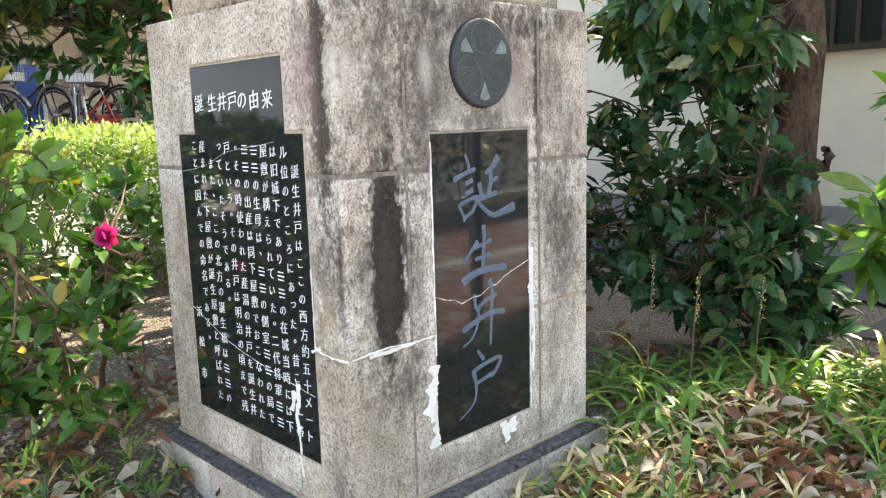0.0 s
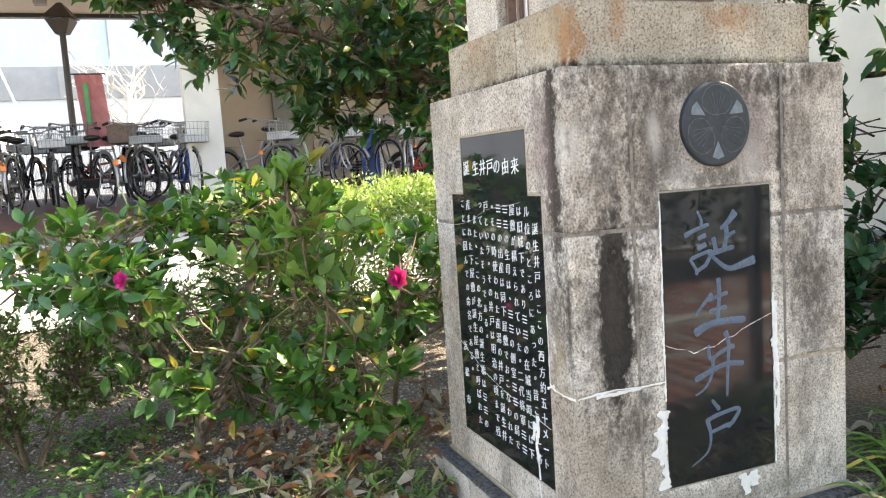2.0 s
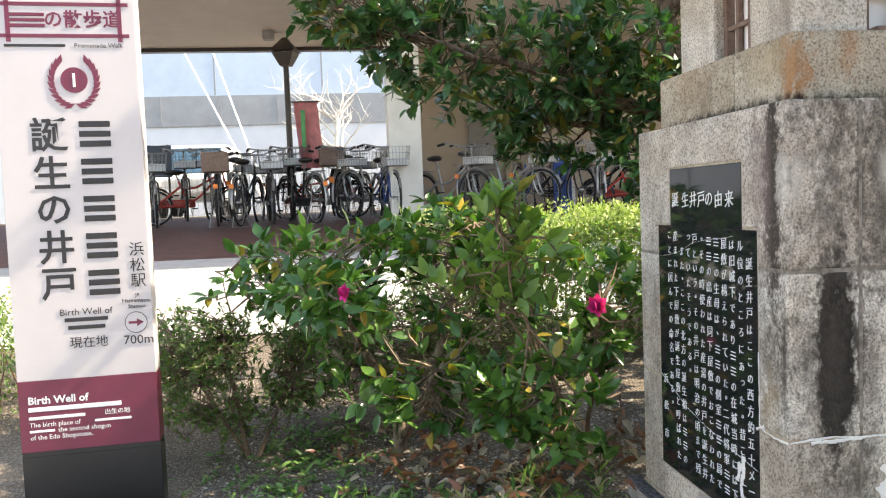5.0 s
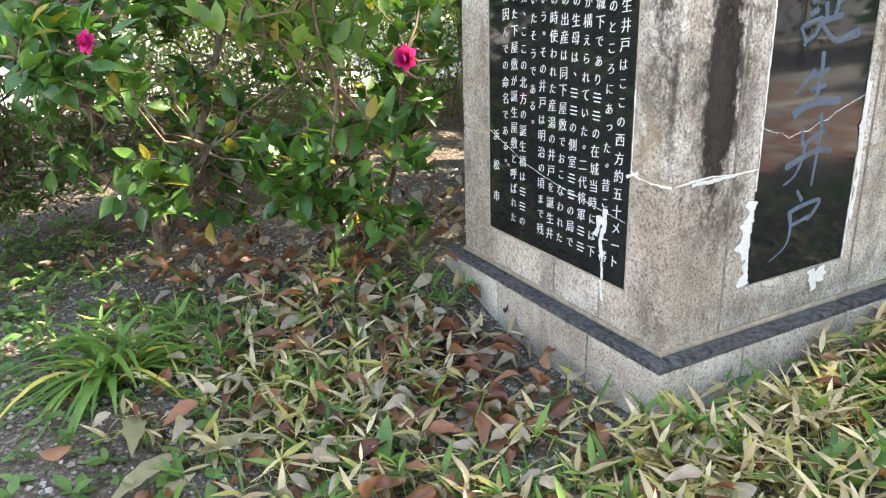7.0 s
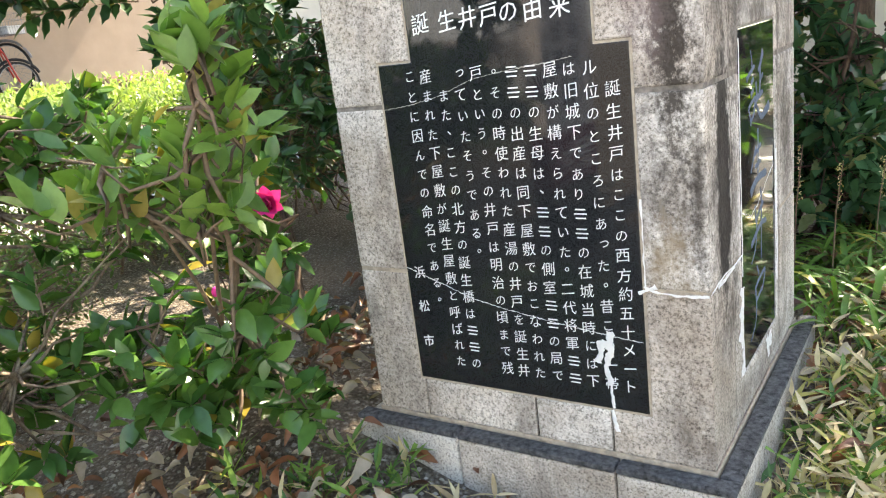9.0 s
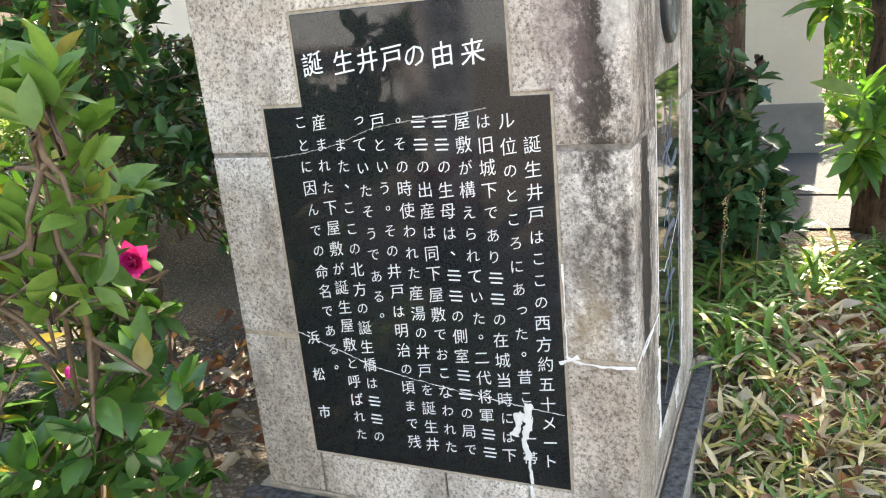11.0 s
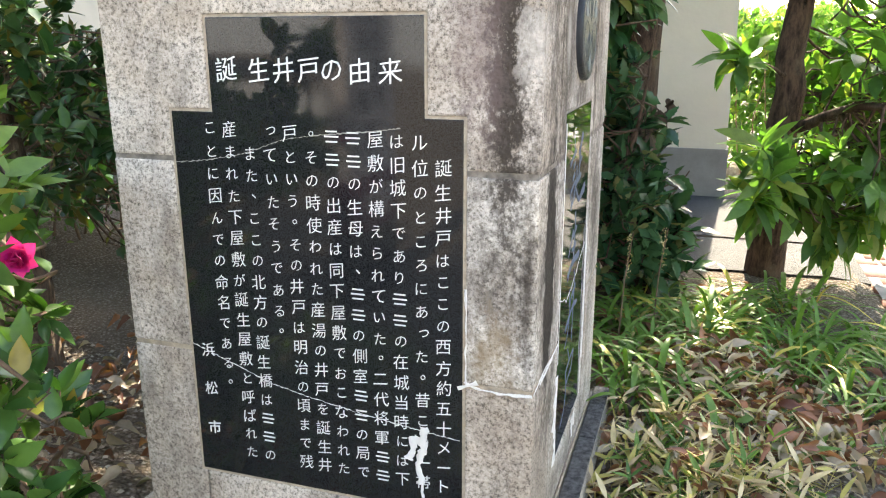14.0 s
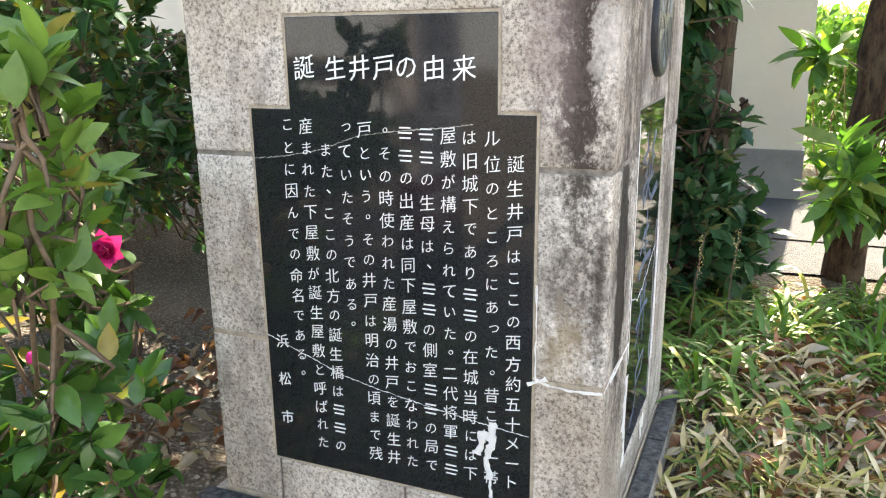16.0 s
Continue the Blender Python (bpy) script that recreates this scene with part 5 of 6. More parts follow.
tagged(soup("gravel", v, f, PEBBLE), "small grey and brown stones in the soil", "gravel", kind="stuff")


BLADES = [STRAP_LEAF, plain("yellow_strap_leaf", (0.52, 0.44, 0.08), 0.5, vary=0.2, scale=30)]


def strap_tuft(place, label, count, length, seed, lean=(0, 0), name="lily_tuft", loose=0.012):
    """A clump of arching strap leaves."""
    rng = np.random.default_rng(seed)
    ob = thing(name, place, label, "plant", "strap-leaved tufts")
    for k in range(count):
        vs, fs = [], []
        a, out = rng.uniform(0, 6.28), rng.uniform(0.4, 1.3)
        root = np.array(place) + (*rng.normal(size=2) * loose, 0)
        ln, w = length * rng.uniform(0.6, 1.2), rng.uniform(0.0045, 0.0088)
        d = np.array((math.cos(a) + lean[0], math.sin(a) + lean[1], 0.0))
        side = np.array((-math.sin(a), math.cos(a), 0.0))
        for i in range(9):
            t = i / 8
            q = root + d * ln * out * (t ** 1.4) * 0.75 + np.array((0, 0, ln * (0.75 * t * (1.25 - out * 0.35) - (0.35 + 0.42 * out) * t * t)))
            q[2] = max(q[2], gz(q[0], q[1]) + 0.004)
            ww = w * (0.7 + 0.6 * math.sin(math.pi * min(1, t * 1.1))) * (1 - t ** 4)
            vs += [q - side * ww, q + np.array((0, 0, -0.3 * ww)), q + side * ww]
            if i:
                c = 3 * (i - 1)
                fs += [(c, c + 1, c + 4, c + 3), (c + 1, c + 2, c + 5, c + 4)]
        soup("blade", vs, fs, BLADES[1 if rng.random() < 0.13 else 0], ob, smooth=True)
    return ob


strap_tuft((-0.74, -0.99, gz(-0.74, -0.99)), "arching strap-leaved tuft with yellowing tips on bare soil", 75, 0.42, 71, loose=0.03)
strap_tuft((-0.42, -0.62, gz(-0.42, -0.62)), "small dark green grassy tuft among fallen leaves", 18, 0.2, 72)
for k, (x, y, c, ln) in enumerate(((0.12, 1.08, 40, 0.5), (0.28, 1.5, 62, 0.62), (0.02, 1.6, 46, 0.56), (0.36, 1.85, 52, 0.5), (0.62, 1.6, 60, 0.6), (0.6, 2.1, 46, 0.5), (-0.12, 1.3, 44, 0.56), (0.60, 1.35, 46, 0.5), (0.08, 1.95, 40, 0.45), (0.88, 1.75, 44, 0.5), (0.85, 1.25, 36, 0.42), (0.15, 0.9, 26, 0.36))):
    strap_tuft((x, y, gz(x, y)), "clump of bright green arching strap leaves beside the monument", c, ln, 80 + k, loose=0.07)
for k, (x, y, h) in enumerate(((0.02, 1.35, 0.42), (-0.08, 1.25, 0.5), (0.12, 1.6, 0.4))):
    ob = thing("seed_stalk", (x, y, gz(x, y)), "thin reddish dry seed stalk", "plant", "seed stalks")
    g = gz(x, y)
    v, f = tubes([([Vector((x, y, g - 0.01)), Vector((x + 0.01, y, g + h * 0.6)), Vector((x + 0.03, y - 0.01, g + h))], [0.003, 0.0025, 0.0015], 5)])
    soup("stalk", v, f, TWIG, ob)
    rr = np.random.default_rng(k)
    n = 60
    q = np.stack([x + 0.02 + rr.normal(size=n) * 0.004, y + rr.normal(size=n) * 0.004, g + h * rr.uniform(0.62, 1.0, n)], 1)
    v, f = scatter(SMALL_SHAPE, q, rr.normal(size=(n, 3)), rr.normal(size=(n, 3)), np.full(n, 0.35))
    soup("seeds", v, f, SASA_DRY, ob)


# stick, drying leaves, lance-leaved weeds and a rosette on the ground
stick = thing("fallen_stick", (-0.2, -0.27, gz(-0.2, -0.27)), "short grey-brown dead stick lying on the soil", "stick")
line = [Vector((x, y, gz(x, y) + 0.012)) for x, y in ((-0.345, -0.236), (-0.25, -0.25), (-0.15, -0.285), (-0.049, -0.30))]
v, f = tubes([(line, [0.013, 0.016, 0.015, 0.010], 8)])
soup("wood", v, f, BARK, stick, smooth=True)
DRYING = leaf_material("drying_leaf", (0.17, 0.18, 0.08), (0.36, 0.31, 0.17), 0.6, None, 0, 0.2)
for at, way in (((-0.52, -0.98), (1, -0.15, 0.25)), ((-0.33, -0.90), (0.1, 1, 0.2)), ((-0.36, -0.93), (0.5, -0.8, 0.1))):
    ob = thing("drying_leaf", (*at, gz(*at)), "large drying olive-brown leaf lying beside the tuft", "leaf", "drying leaves")
    v, f = scatter(leaf_shape(0.17, 0.045, 0.35, 0.2, 0.8, 8, 0.05), [(*at, gz(*at) + 0.035)], [way], [(0, 0.2, 1)], [1.0])
    soup("blade", v, f, DRYING, ob, smooth=True)
LANCE = leaf_shape(0.15, 0.04, 0.3, 0.25, 1.1, 8, 0.02)
for k, (x, y, c) in enumerate(((0.39, 0.10, 5), (0.33, 0.03, 4), (-0.14, -0.59, 6), (0.5, 0.75, 6), (0.62, 1.1, 5))):
    ob = thing("lance_leaved_weed", (x, y, gz(x, y)), "bright green lance-leaved weed among the bamboo grass", "plant", "lance-leaved weeds")
    rr = np.random.default_rng(300 + k)
    for q in range(c):
        a = 6.28 * q / c + rr.normal() * 0.3
        v, f = scatter(LANCE, [(x, y, gz(x, y))], [(math.cos(a), math.sin(a), rr.uniform(0.5, 1.6))], [(0, 0, 1)], [rr.uniform(0.5, 1.0)])
        soup("leaf", v, f, WEED_LEAF, ob, smooth=True)
PALE_ROSETTE = leaf_material("pale_rosette_leaf", (0.22, 0.34, 0.24), (0.36, 0.47, 0.36), 0.6, None, 0, 0.2)
ob = thing("weed_rosette", (-0.174, -0.302, gz(-0.174, -0.302)), "small pale grey-green rosette of a weed beside the stick", "plant")
for q in range(10):
    a = 6.28 * q / 10
    v, f = scatter(leaf_shape(0.042, 0.018, 0.2, 0.1, 1.1, 6, 0.08), [(-0.174, -0.302, gz(-0.174, -0.302) + 0.012)], [(math.cos(a), math.sin(a), 0.45 if q % 2 else 0.9)], [(0, 0, 1)], [1.0 if q % 2 else 0.75])
    soup("leaf", v, f, PALE_ROSETTE, ob, smooth=True)


# ---- surroundings ----
# rendered building wall behind the lane
def wall_box(name, x0, x1, y0, y1, z0, z1, mat, label, category="wall"):
    return tagged(part(name, boxed(x0, x1, y0, y1, z0, z1), mat), label, category, kind="structure")


wall_box("wall_north", -6.0, 0.405, 4.42, 4.62, 0.40, 3.3, BEIGE_WALL, "cream rendered building wall")
wall_box("wall_base", -6.0, 0.42, 4.40, 4.64, 0.0, 0.40, GREY_BASE, "grey concrete base course of the building")
# cycle park: columns, roof, back wall
wall_box("column_1", -9.3, -8.85, -0.215, 0.22, 0.7, 3.80, COLUMN, "square metal-clad column of the cycle park", "column")
wall_box("ceiling", -12.0, -6.3, -9, 9, 3.80, 4.3, SOFFIT, "cream soffit over the cycle park", "ceiling")
wall_box("fascia", -6.5, -6.3, -9, 9, 3.68, 4.6, SOFFIT, "cream edge beam of the canopy", "fascia")
wall_box("roof_edge", -12.1, -11.95, -9, 0.55, 3.74, 4.3, BROWN_METAL, "dark brown metal edge of the canopy", "trim")
wall_box("wall_tan", -12.2, -12.0, 0.55, 9.0, 0.85, 3.80, TAN_WALL, "tan wall behind the parked bicycles")
wall_box("panel_low", -19.2, -19.0, -14, 0.6, 0.5, 3.24, PANEL_WHITE, "pale blue-white panelled wall across the yard")
wall_box("panel_mid", -19.25, -18.95, -14, 0.6, 3.24, 4.0, PANEL_GREY, "grey panelled band across the yard")
wall_box("panel_top", -19.2, -19.0, -14, 0.6, 4.0, 9.0, PANEL, "pale blue panelled wall across the yard")
# across the street: unseen pale wall added to bounce light onto the monument's front
wall_box("facade_far", -12, 22, -16.4, -16, 0, 7, BOUNCE_GREY, "unseen pale grey wall added to bounce sunlight onto the monument's front", "building")


# ---- guide sign ----
SIGN_WHITE = plain("sign_white", (0.53, 0.485, 0.485), 0.4, vary=0.03)
SIGN_RED = plain("sign_maroon", (0.15, 0.018, 0.045), 0.4, vary=0.06)
SIGN_BLACK = plain("sign_black", (0.008, 0.008, 0.009), 0.25, vary=0.3)
INK = plain("sign_ink", (0.02, 0.018, 0.02), 0.5)
K = 0.91
sr, sl = Vector((-1.05, -1.535, 0)), Vector((-1.05 + 0.032, -1.535 - 0.409, 0))
su = (sr - sl).normalized()
sn = Vector((su.y, -su.x, 0))
SW = (sr - sl).length / K
S_TURN = math.degrees(math.atan2(su.y, su.x))
S0, S1, S2, S3 = 0.547 + (gz(-1.03, -1.74) - 0.598) / K, 0.30, 0.547, 1.886
SIGN_M = Matrix(((su.x * K, -sn.x, 0, sl.x), (su.y * K, -sn.y, 0, sl.y), (0, 0, K, 0.598 - 0.547 * K), (0, 0, 0, 1)))
sign = thing("guide_sign", ((sl.x + sr.x) / 2, (sl.y + sr.y) / 2, gz(-1.03, -1.74)), "upright white and maroon tourist guide sign on a black foot", "sign")


def sign_box(name, u0, u1, w0, w1, z0, z1, mat, label="", parent=sign):
    bm = boxed(u0, u1, w0, w1, z0, z1, bevel=0.002)
    bm.transform(SIGN_M)
    return part(name, bm, mat, parent, label)


board = sign_box("white_board", 0, SW, 0.0, 0.09, S2, S3, SIGN_WHITE)
band = sign_box("maroon_band", 0, SW, -0.001, 0.091, S1, S2, SIGN_RED)
sign_box("black_foot", -0.002, SW + 0.002, 0.004, 0.086, S0 - 0.1, S1 - 0.018, SIGN_BLACK)
sign_box("black_joint", 0, SW, 0.002, 0.088, S1 - 0.018, S1, SIGN_BLACK)


def sp(u, z, w=0.0015):
    q = sl + su * u * K + sn * w
    return (q.x, q.y, 0.598 + (z - 0.547) * K)


def say(body, size, u, z, parent, mat, line=1.0, align="CENTER", bold=0.0):
    return writing(body, size * K, sp(u, z), parent, mat, "lettering", (90, 0, S_TURN), line, 0.0004, align, bold=bold)


def sign_bars(u, z, w, h, parent, mat, rows=1):
    for k in range(rows):
        zz = z + h / 2 - h * (k + 0.5) / rows
        sign_box("bar", u - w / 2, u + w / 2, -0.0022, 0.0, zz - h / rows * 0.3, zz + h / rows * 0.3, mat, parent=parent)


for k, ch in enumerate("誕生の井戸"):
    say(ch, 0.120, 0.155, 1.385 - 0.1275 * k, board, INK, bold=0.0018)
for k in range(5):
    sign_bars(0.300, 1.385 - 0.1275 * k, 0.10, 0.10, board, INK, 3)
for k, ch in enumerate("浜松駅"):
    say(ch, 0.052, 0.411, 0.985 - 0.055 * k, board, INK)
say("JR", 0.018, 0.405, 0.822, board, INK)
say("Hamamatsu", 0.020, 0.400, 0.805, board, INK)
say("Station", 0.020, 0.400, 0.785, board, INK)
say("700m", 0.045, 0.400, 0.668, board, INK)
say("Birth Well of", 0.032, 0.234, 0.777, board, INK)
sign_bars(0.234, 0.750, 0.14, 0.022, board, INK)
sign_bars(0.234, 0.723, 0.12, 0.022, board, INK)
say("現在地", 0.042, 0.238, 0.668, board, INK)
say("Birth Well of", 0.036, 0.03, 0.478, band, LETTER, align="LEFT", bold=0.0008)
sign_bars(0.18, 0.448, 0.30, 0.026, band, LETTER)
sign_bars(0.12, 0.418, 0.18, 0.018, band, LETTER)
say("出生の地", 0.021, 0.315, 0.420, band, LETTER)
say("The birth place of", 0.0225, 0.03, 0.394, band, LETTER, align="LEFT")
sign_bars(0.30, 0.394, 0.12, 0.014, band, LETTER)
say("the second shogun", 0.0225, 0.12, 0.372, band, LETTER, align="LEFT")
sign_bars(0.07, 0.372, 0.08, 0.014, band, LETTER)
say("of the Edo Shogunate.", 0.0225, 0.03, 0.350, band, LETTER, align="LEFT")
# arrow in a ring, laurel emblem, heading frame


def sign_flat(pts, mat, parent, name, w0=-0.0022):
    bm = bmesh.new()
    lo = [bm.verts.new((u, w0, z)) for u, z in pts]
    f = bm.faces.new(lo)
    out = bmesh.ops.extrude_face_region(bm, geom=[f])
    bmesh.ops.translate(bm, verts=[g for g in out["geom"] if isinstance(g, bmesh.types.BMVert)], vec=(0, -w0 + 0.001, 0))
    bmesh.ops.recalc_face_normals(bm, faces=bm.faces)
    bm.transform(SIGN_M)
    return part(name, bm, mat, parent)


def sign_disc(u, z, r, mat, w0=-0.0022, name="disc"):
    return sign_flat([(u + r * math.cos(6.2832 * k / 32), z + r * math.sin(6.2832 * k / 32)) for k in range(32)], mat, board, name, w0)


sign_disc(0.395, 0.728, 0.0375, INK, -0.0012)
sign_disc(0.395, 0.728, 0.0352, SIGN_WHITE, -0.0018)
sign_flat([(0.370, 0.7235), (0.398, 0.7235), (0.398, 0.714), (0.421, 0.728), (0.398, 0.742), (0.398, 0.7325), (0.370, 0.7325)], SIGN_RED, board, "arrow")
sign_disc(0.245, 1.567, 0.043, SIGN_RED)
writing("1", 0.06, sp(0.245, 1.567, 0.003), board, LETTER, "lettering", (90, 0, S_TURN), bold=0.0008)
for side in (-1, 1):
    for k in range(11):
        a = radians(-75 + 13 * k)
        for r0, r1 in ((0.062, 0.085),):
            c = (0.245 + side * 0.072 * math.cos(a), 1.563 + 0.086 * math.sin(a))
            d = (side * 0.019 * math.cos(a + 0.9), 0.021 * math.sin(a + 0.9))
            e = (-d[1] * 0.42, d[0] * 0.42)
            sign_flat([(c[0] - d[0], c[1] - d[1]), (c[0] + e[0], c[1] + e[1]), (c[0] + d[0], c[1] + d[1]), (c[0] - e[0], c[1] - e[1])], SIGN_RED, board, "laurel_leaf")
for z in (1.715, 1.82):
    sign_flat([(0.01, z - 0.006), (SW - 0.02, z - 0.006), (SW - 0.02, z + 0.006), (0.01, z + 0.006)], SIGN_RED, board, "heading_rule")
for u in (0.05, SW - 0.05):
    sign_flat([(u - 0.007, 1.695), (u + 0.007, 1.695), (u + 0.007, 1.84), (u - 0.007, 1.84)], SIGN_RED, board, "heading_post")
sign_bars(0.11, 1.767, 0.11, 0.055, board, SIGN_RED, 3)
say("の散歩道", 0.062, 0.285, 1.767, board, SIGN_RED, bold=0.001)
say("Promenade Walk", 0.022, 0.33, 1.683, board, INK)
sign_bars(0.13, 1.683, 0.19, 0.014, board, INK)


# ---- cycle park ----
TYRE = plain("black_rubber", (0.015, 0.015, 0.016), 0.85, vary=0.3)
STEEL = plain("worn_steel", (0.30, 0.30, 0.31), 0.4, 0.8, vary=0.1)
WIRE = plain("galvanised_wire", (0.22, 0.225, 0.23), 0.5, 0.6, vary=0.15)
SADDLE = plain("black_saddle", (0.02, 0.019, 0.018), 0.55, vary=0.3)
PLASTIC = plain("grey_plastic", (0.42, 0.43, 0.44), 0.5, vary=0.1)
ORANGE = plain("orange_reflector", (0.75, 0.20, 0.03), 0.4)


def pipes(name, lines, r, mat, parent, sides=7, label=""):
    v, f = tubes([([Vector(p) for p in pts], [r] * len(pts), sides) for pts in lines])
    return soup(name, v, f, mat, parent, label, smooth=True)


def ring(bm, centre, radius, r, segs=28, sides=6):
    rings = []
    for i in range(segs):
        a = 2 * math.pi * i / segs
        rr = []
        for k in range(sides):
            b = 2 * math.pi * k / sides
            q = radius + r * math.cos(b)
            rr.append(bm.verts.new((centre[0] + q * math.cos(a), centre[1] + r * math.sin(b), centre[2] + q * math.sin(a))))
        rings.append(rr)
    for i in range(segs):
        for k in range(sides):
            bm.faces.new((rings[i][k], rings[i][(k + 1) % sides], rings[(i + 1) % segs][(k + 1) % sides], rings[(i + 1) % segs][k]))
    return bm


def bicycle(label, paint, basket=True, child_box=False, wheel=0.33, high=1.0):
    """A town bicycle that heads along +x, standing on z = 0 at the origin."""
    ob = thing("bicycle", (0, 0, 0), label, "bicycle", "parked bicycles")
    R, fx, bx = wheel, 0.55, -0.52
    for x in (fx, bx):
        w = part("wheel", ring(bmesh.new(), (x, 0, R), R - 0.028, 0.010), STEEL, ob)
        part("tyre", ring(bmesh.new(), (x, 0, R), R - 0.016, 0.017), TYRE, w)
        lines = [[(x + 0.02 * math.cos(a + 0.8), s, R + 0.02 * math.sin(a + 0.8)), (x + (R - 0.035) * math.cos(a), 0, R + (R - 0.035) * math.sin(a))] for k in range(24) for a, s in ((2 * math.pi * k / 24, 0.025 * (-1) ** k),)]
        part("hub", cyl(bmesh.new(), (x, -0.04, R), (x, 0.04, R), 0.02), STEEL, w)
        tagged(pipes("spokes", lines, 0.0018, WIRE, w, 3), kind="stuff")
        arc = [(x + (R + 0.025) * math.cos(a), 0, R + (R + 0.025) * math.sin(a)) for a in np.linspace(0.35 if x > 0 else 0.5, 2.7 if x > 0 else 3.4, 14)]
        pipes("mudguard", [arc], 0.018, STEEL if basket else TYRE, ob)
    head, seat = (0.40, 0, 0.80 * high), (-0.18, 0, 0.72 * high)
    crank = (-0.06, 0, 0.28)
    pipes("frame", [[head, (0.36, 0, 0.66), (0.1, 0, 0.40), crank], [seat, crank], [(-0.15, 0, 0.55), (bx, 0.05, R)], [(-0.15, 0, 0.55), (bx, -0.05, R)], [crank, (bx, 0.05, R)], [crank, (bx, -0.05, R)], [(0.37, 0, 0.70), (0.05, 0, 0.52), (-0.14, 0, 0.50)]], 0.016, paint, ob)
    pipes("fork", [[(0.395, 0, 0.84), (0.44, 0.0, 0.64), (0.45, 0.05, 0.60), (0.50, 0.055, 0.42), (fx, 0.055, R)], [(0.44, 0, 0.64), (0.45, -0.05, 0.60), (0.50, -0.055, 0.42), (fx, -0.055, R)]], 0.012, paint, ob)
    zt = 1.02 * high
    bar = pipes("handlebar", [[(0.385, 0, 0.84), (0.37, 0, zt - 0.04), (0.40, 0, zt - 0.02)], [(0.17, 0.28, zt), (0.30, 0.27, zt + 0.02), (0.40, 0.14, zt - 0.02), (0.40, -0.14, zt - 0.02), (0.30, -0.27, zt + 0.02), (0.17, -0.28, zt)]], 0.011, STEEL, ob)
    for s in (-1, 1):
        part("grip", cyl(bmesh.new(), (0.27, 0.272 * s, zt + 0.014), (0.14, 0.282 * s, zt - 0.004), 0.017), TYRE, bar)
        part("brake_lever", cyl(bmesh.new(), (0.33, 0.25 * s, zt), (0.22, 0.30 * s, zt - 0.03), 0.006), STEEL, bar)
    pipes("seat_post", [[seat, (-0.21, 0, 0.83 * high)]], 0.013, STEEL, ob)
    bm = bmesh.new()
    bmesh.ops.create_uvsphere(bm, u_segments=14, v_segments=8, radius=1, matrix=Matrix.Translation((-0.24, 0, 0.87 * high)) @ Matrix.Diagonal((0.14, 0.10, 0.04, 1)))
    for v in bm.verts:
        if v.co.x > -0.2:
            v.co.y *= 0.35 + 0.65 * max(0, (-0.1 - v.co.x) / 0.1)
    part("saddle", bm, SADDLE, ob, smooth=True)
    part("chain_case", boxed(-0.48, 0.03, 0.045, 0.065, 0.24, 0.36, bevel=0.02), paint, ob)
    cr = part("crank", cyl(bmesh.new(), (-0.06, -0.09, 0.28), (-0.06, 0.09, 0.28), 0.012), STEEL, ob)
    for s in (-1, 1):
        part("pedal", boxed(-0.10 - 0.06 * s, -0.02 - 0.06 * s, min(0.09 * s, 0.17 * s), max(0.09 * s, 0.17 * s), 0.27 - 0.1 * s, 0.29 - 0.1 * s, bevel=0.005), TYRE, cr)
    pipes("stand", [[(bx, 0.06, R), (bx + 0.05, 0.12, 0.0), (bx + 0.05, -0.12, 0.0), (bx, -0.06, R)]], 0.008, STEEL, ob)
    pipes("rack", [[(-0.30, 0.06, 0.70), (-0.72, 0.07, 0.70), (-0.72, -0.07, 0.70), (-0.30, -0.06, 0.70)], [(-0.6, 0.06, 0.70), (bx, 0.06, R)], [(-0.6, -0.06, 0.70), (bx, -0.06, R)]], 0.006, STEEL, ob)
    part("reflector", boxed(-0.87, -0.855, -0.03, 0.03, 0.50, 0.56, bevel=0.005), ORANGE, ob)
    if basket:
        x0, x1, w, z0, z1 = 0.46, 0.78, 0.17, 0.74, 0.99
        rims = [[(x0, -w * k, z), (x1, -w * k, z), (x1, w * k, z), (x0, w * k, z), (x0, -w * k, z)] for z, k in ((z0, 0.85), (z0 + 0.08, 0.9), (z0 + 0.165, 0.95), (z1, 1.0))]
        ups = []
        for k in range(8):
            u = k / 7
            for a, b in (((x0 + (x1 - x0) * u, -w), (0, 0)), ((x0 + (x1 - x0) * u, w), (0, 0)), ((x1, -w + 2 * w * u), (0, 0)), ((x0, -w + 2 * w * u), (0, 0))):
                ups.append([(a[0], a[1] * 0.85, z0), (a[0], a[1], z1)])
        pipes("basket", rims + ups + [[(x0 + (x1 - x0) * k / 7, -w * 0.85, z0), (x0 + (x1 - x0) * k / 7, w * 0.85, z0)] for k in range(8)], 0.0028, WIRE, ob, 3)
        part("basket_base", boxed(x0 + 0.01, x1 - 0.01, -w * 0.84, w * 0.84, z0, z0 + 0.10, bevel=0.01), PLASTIC, ob)
    if child_box:
        part("rear_crate", boxed(-0.76, -0.38, -0.17, 0.17, 0.72, 0.98, bevel=0.02), OLD_WOOD, ob)
    return ob


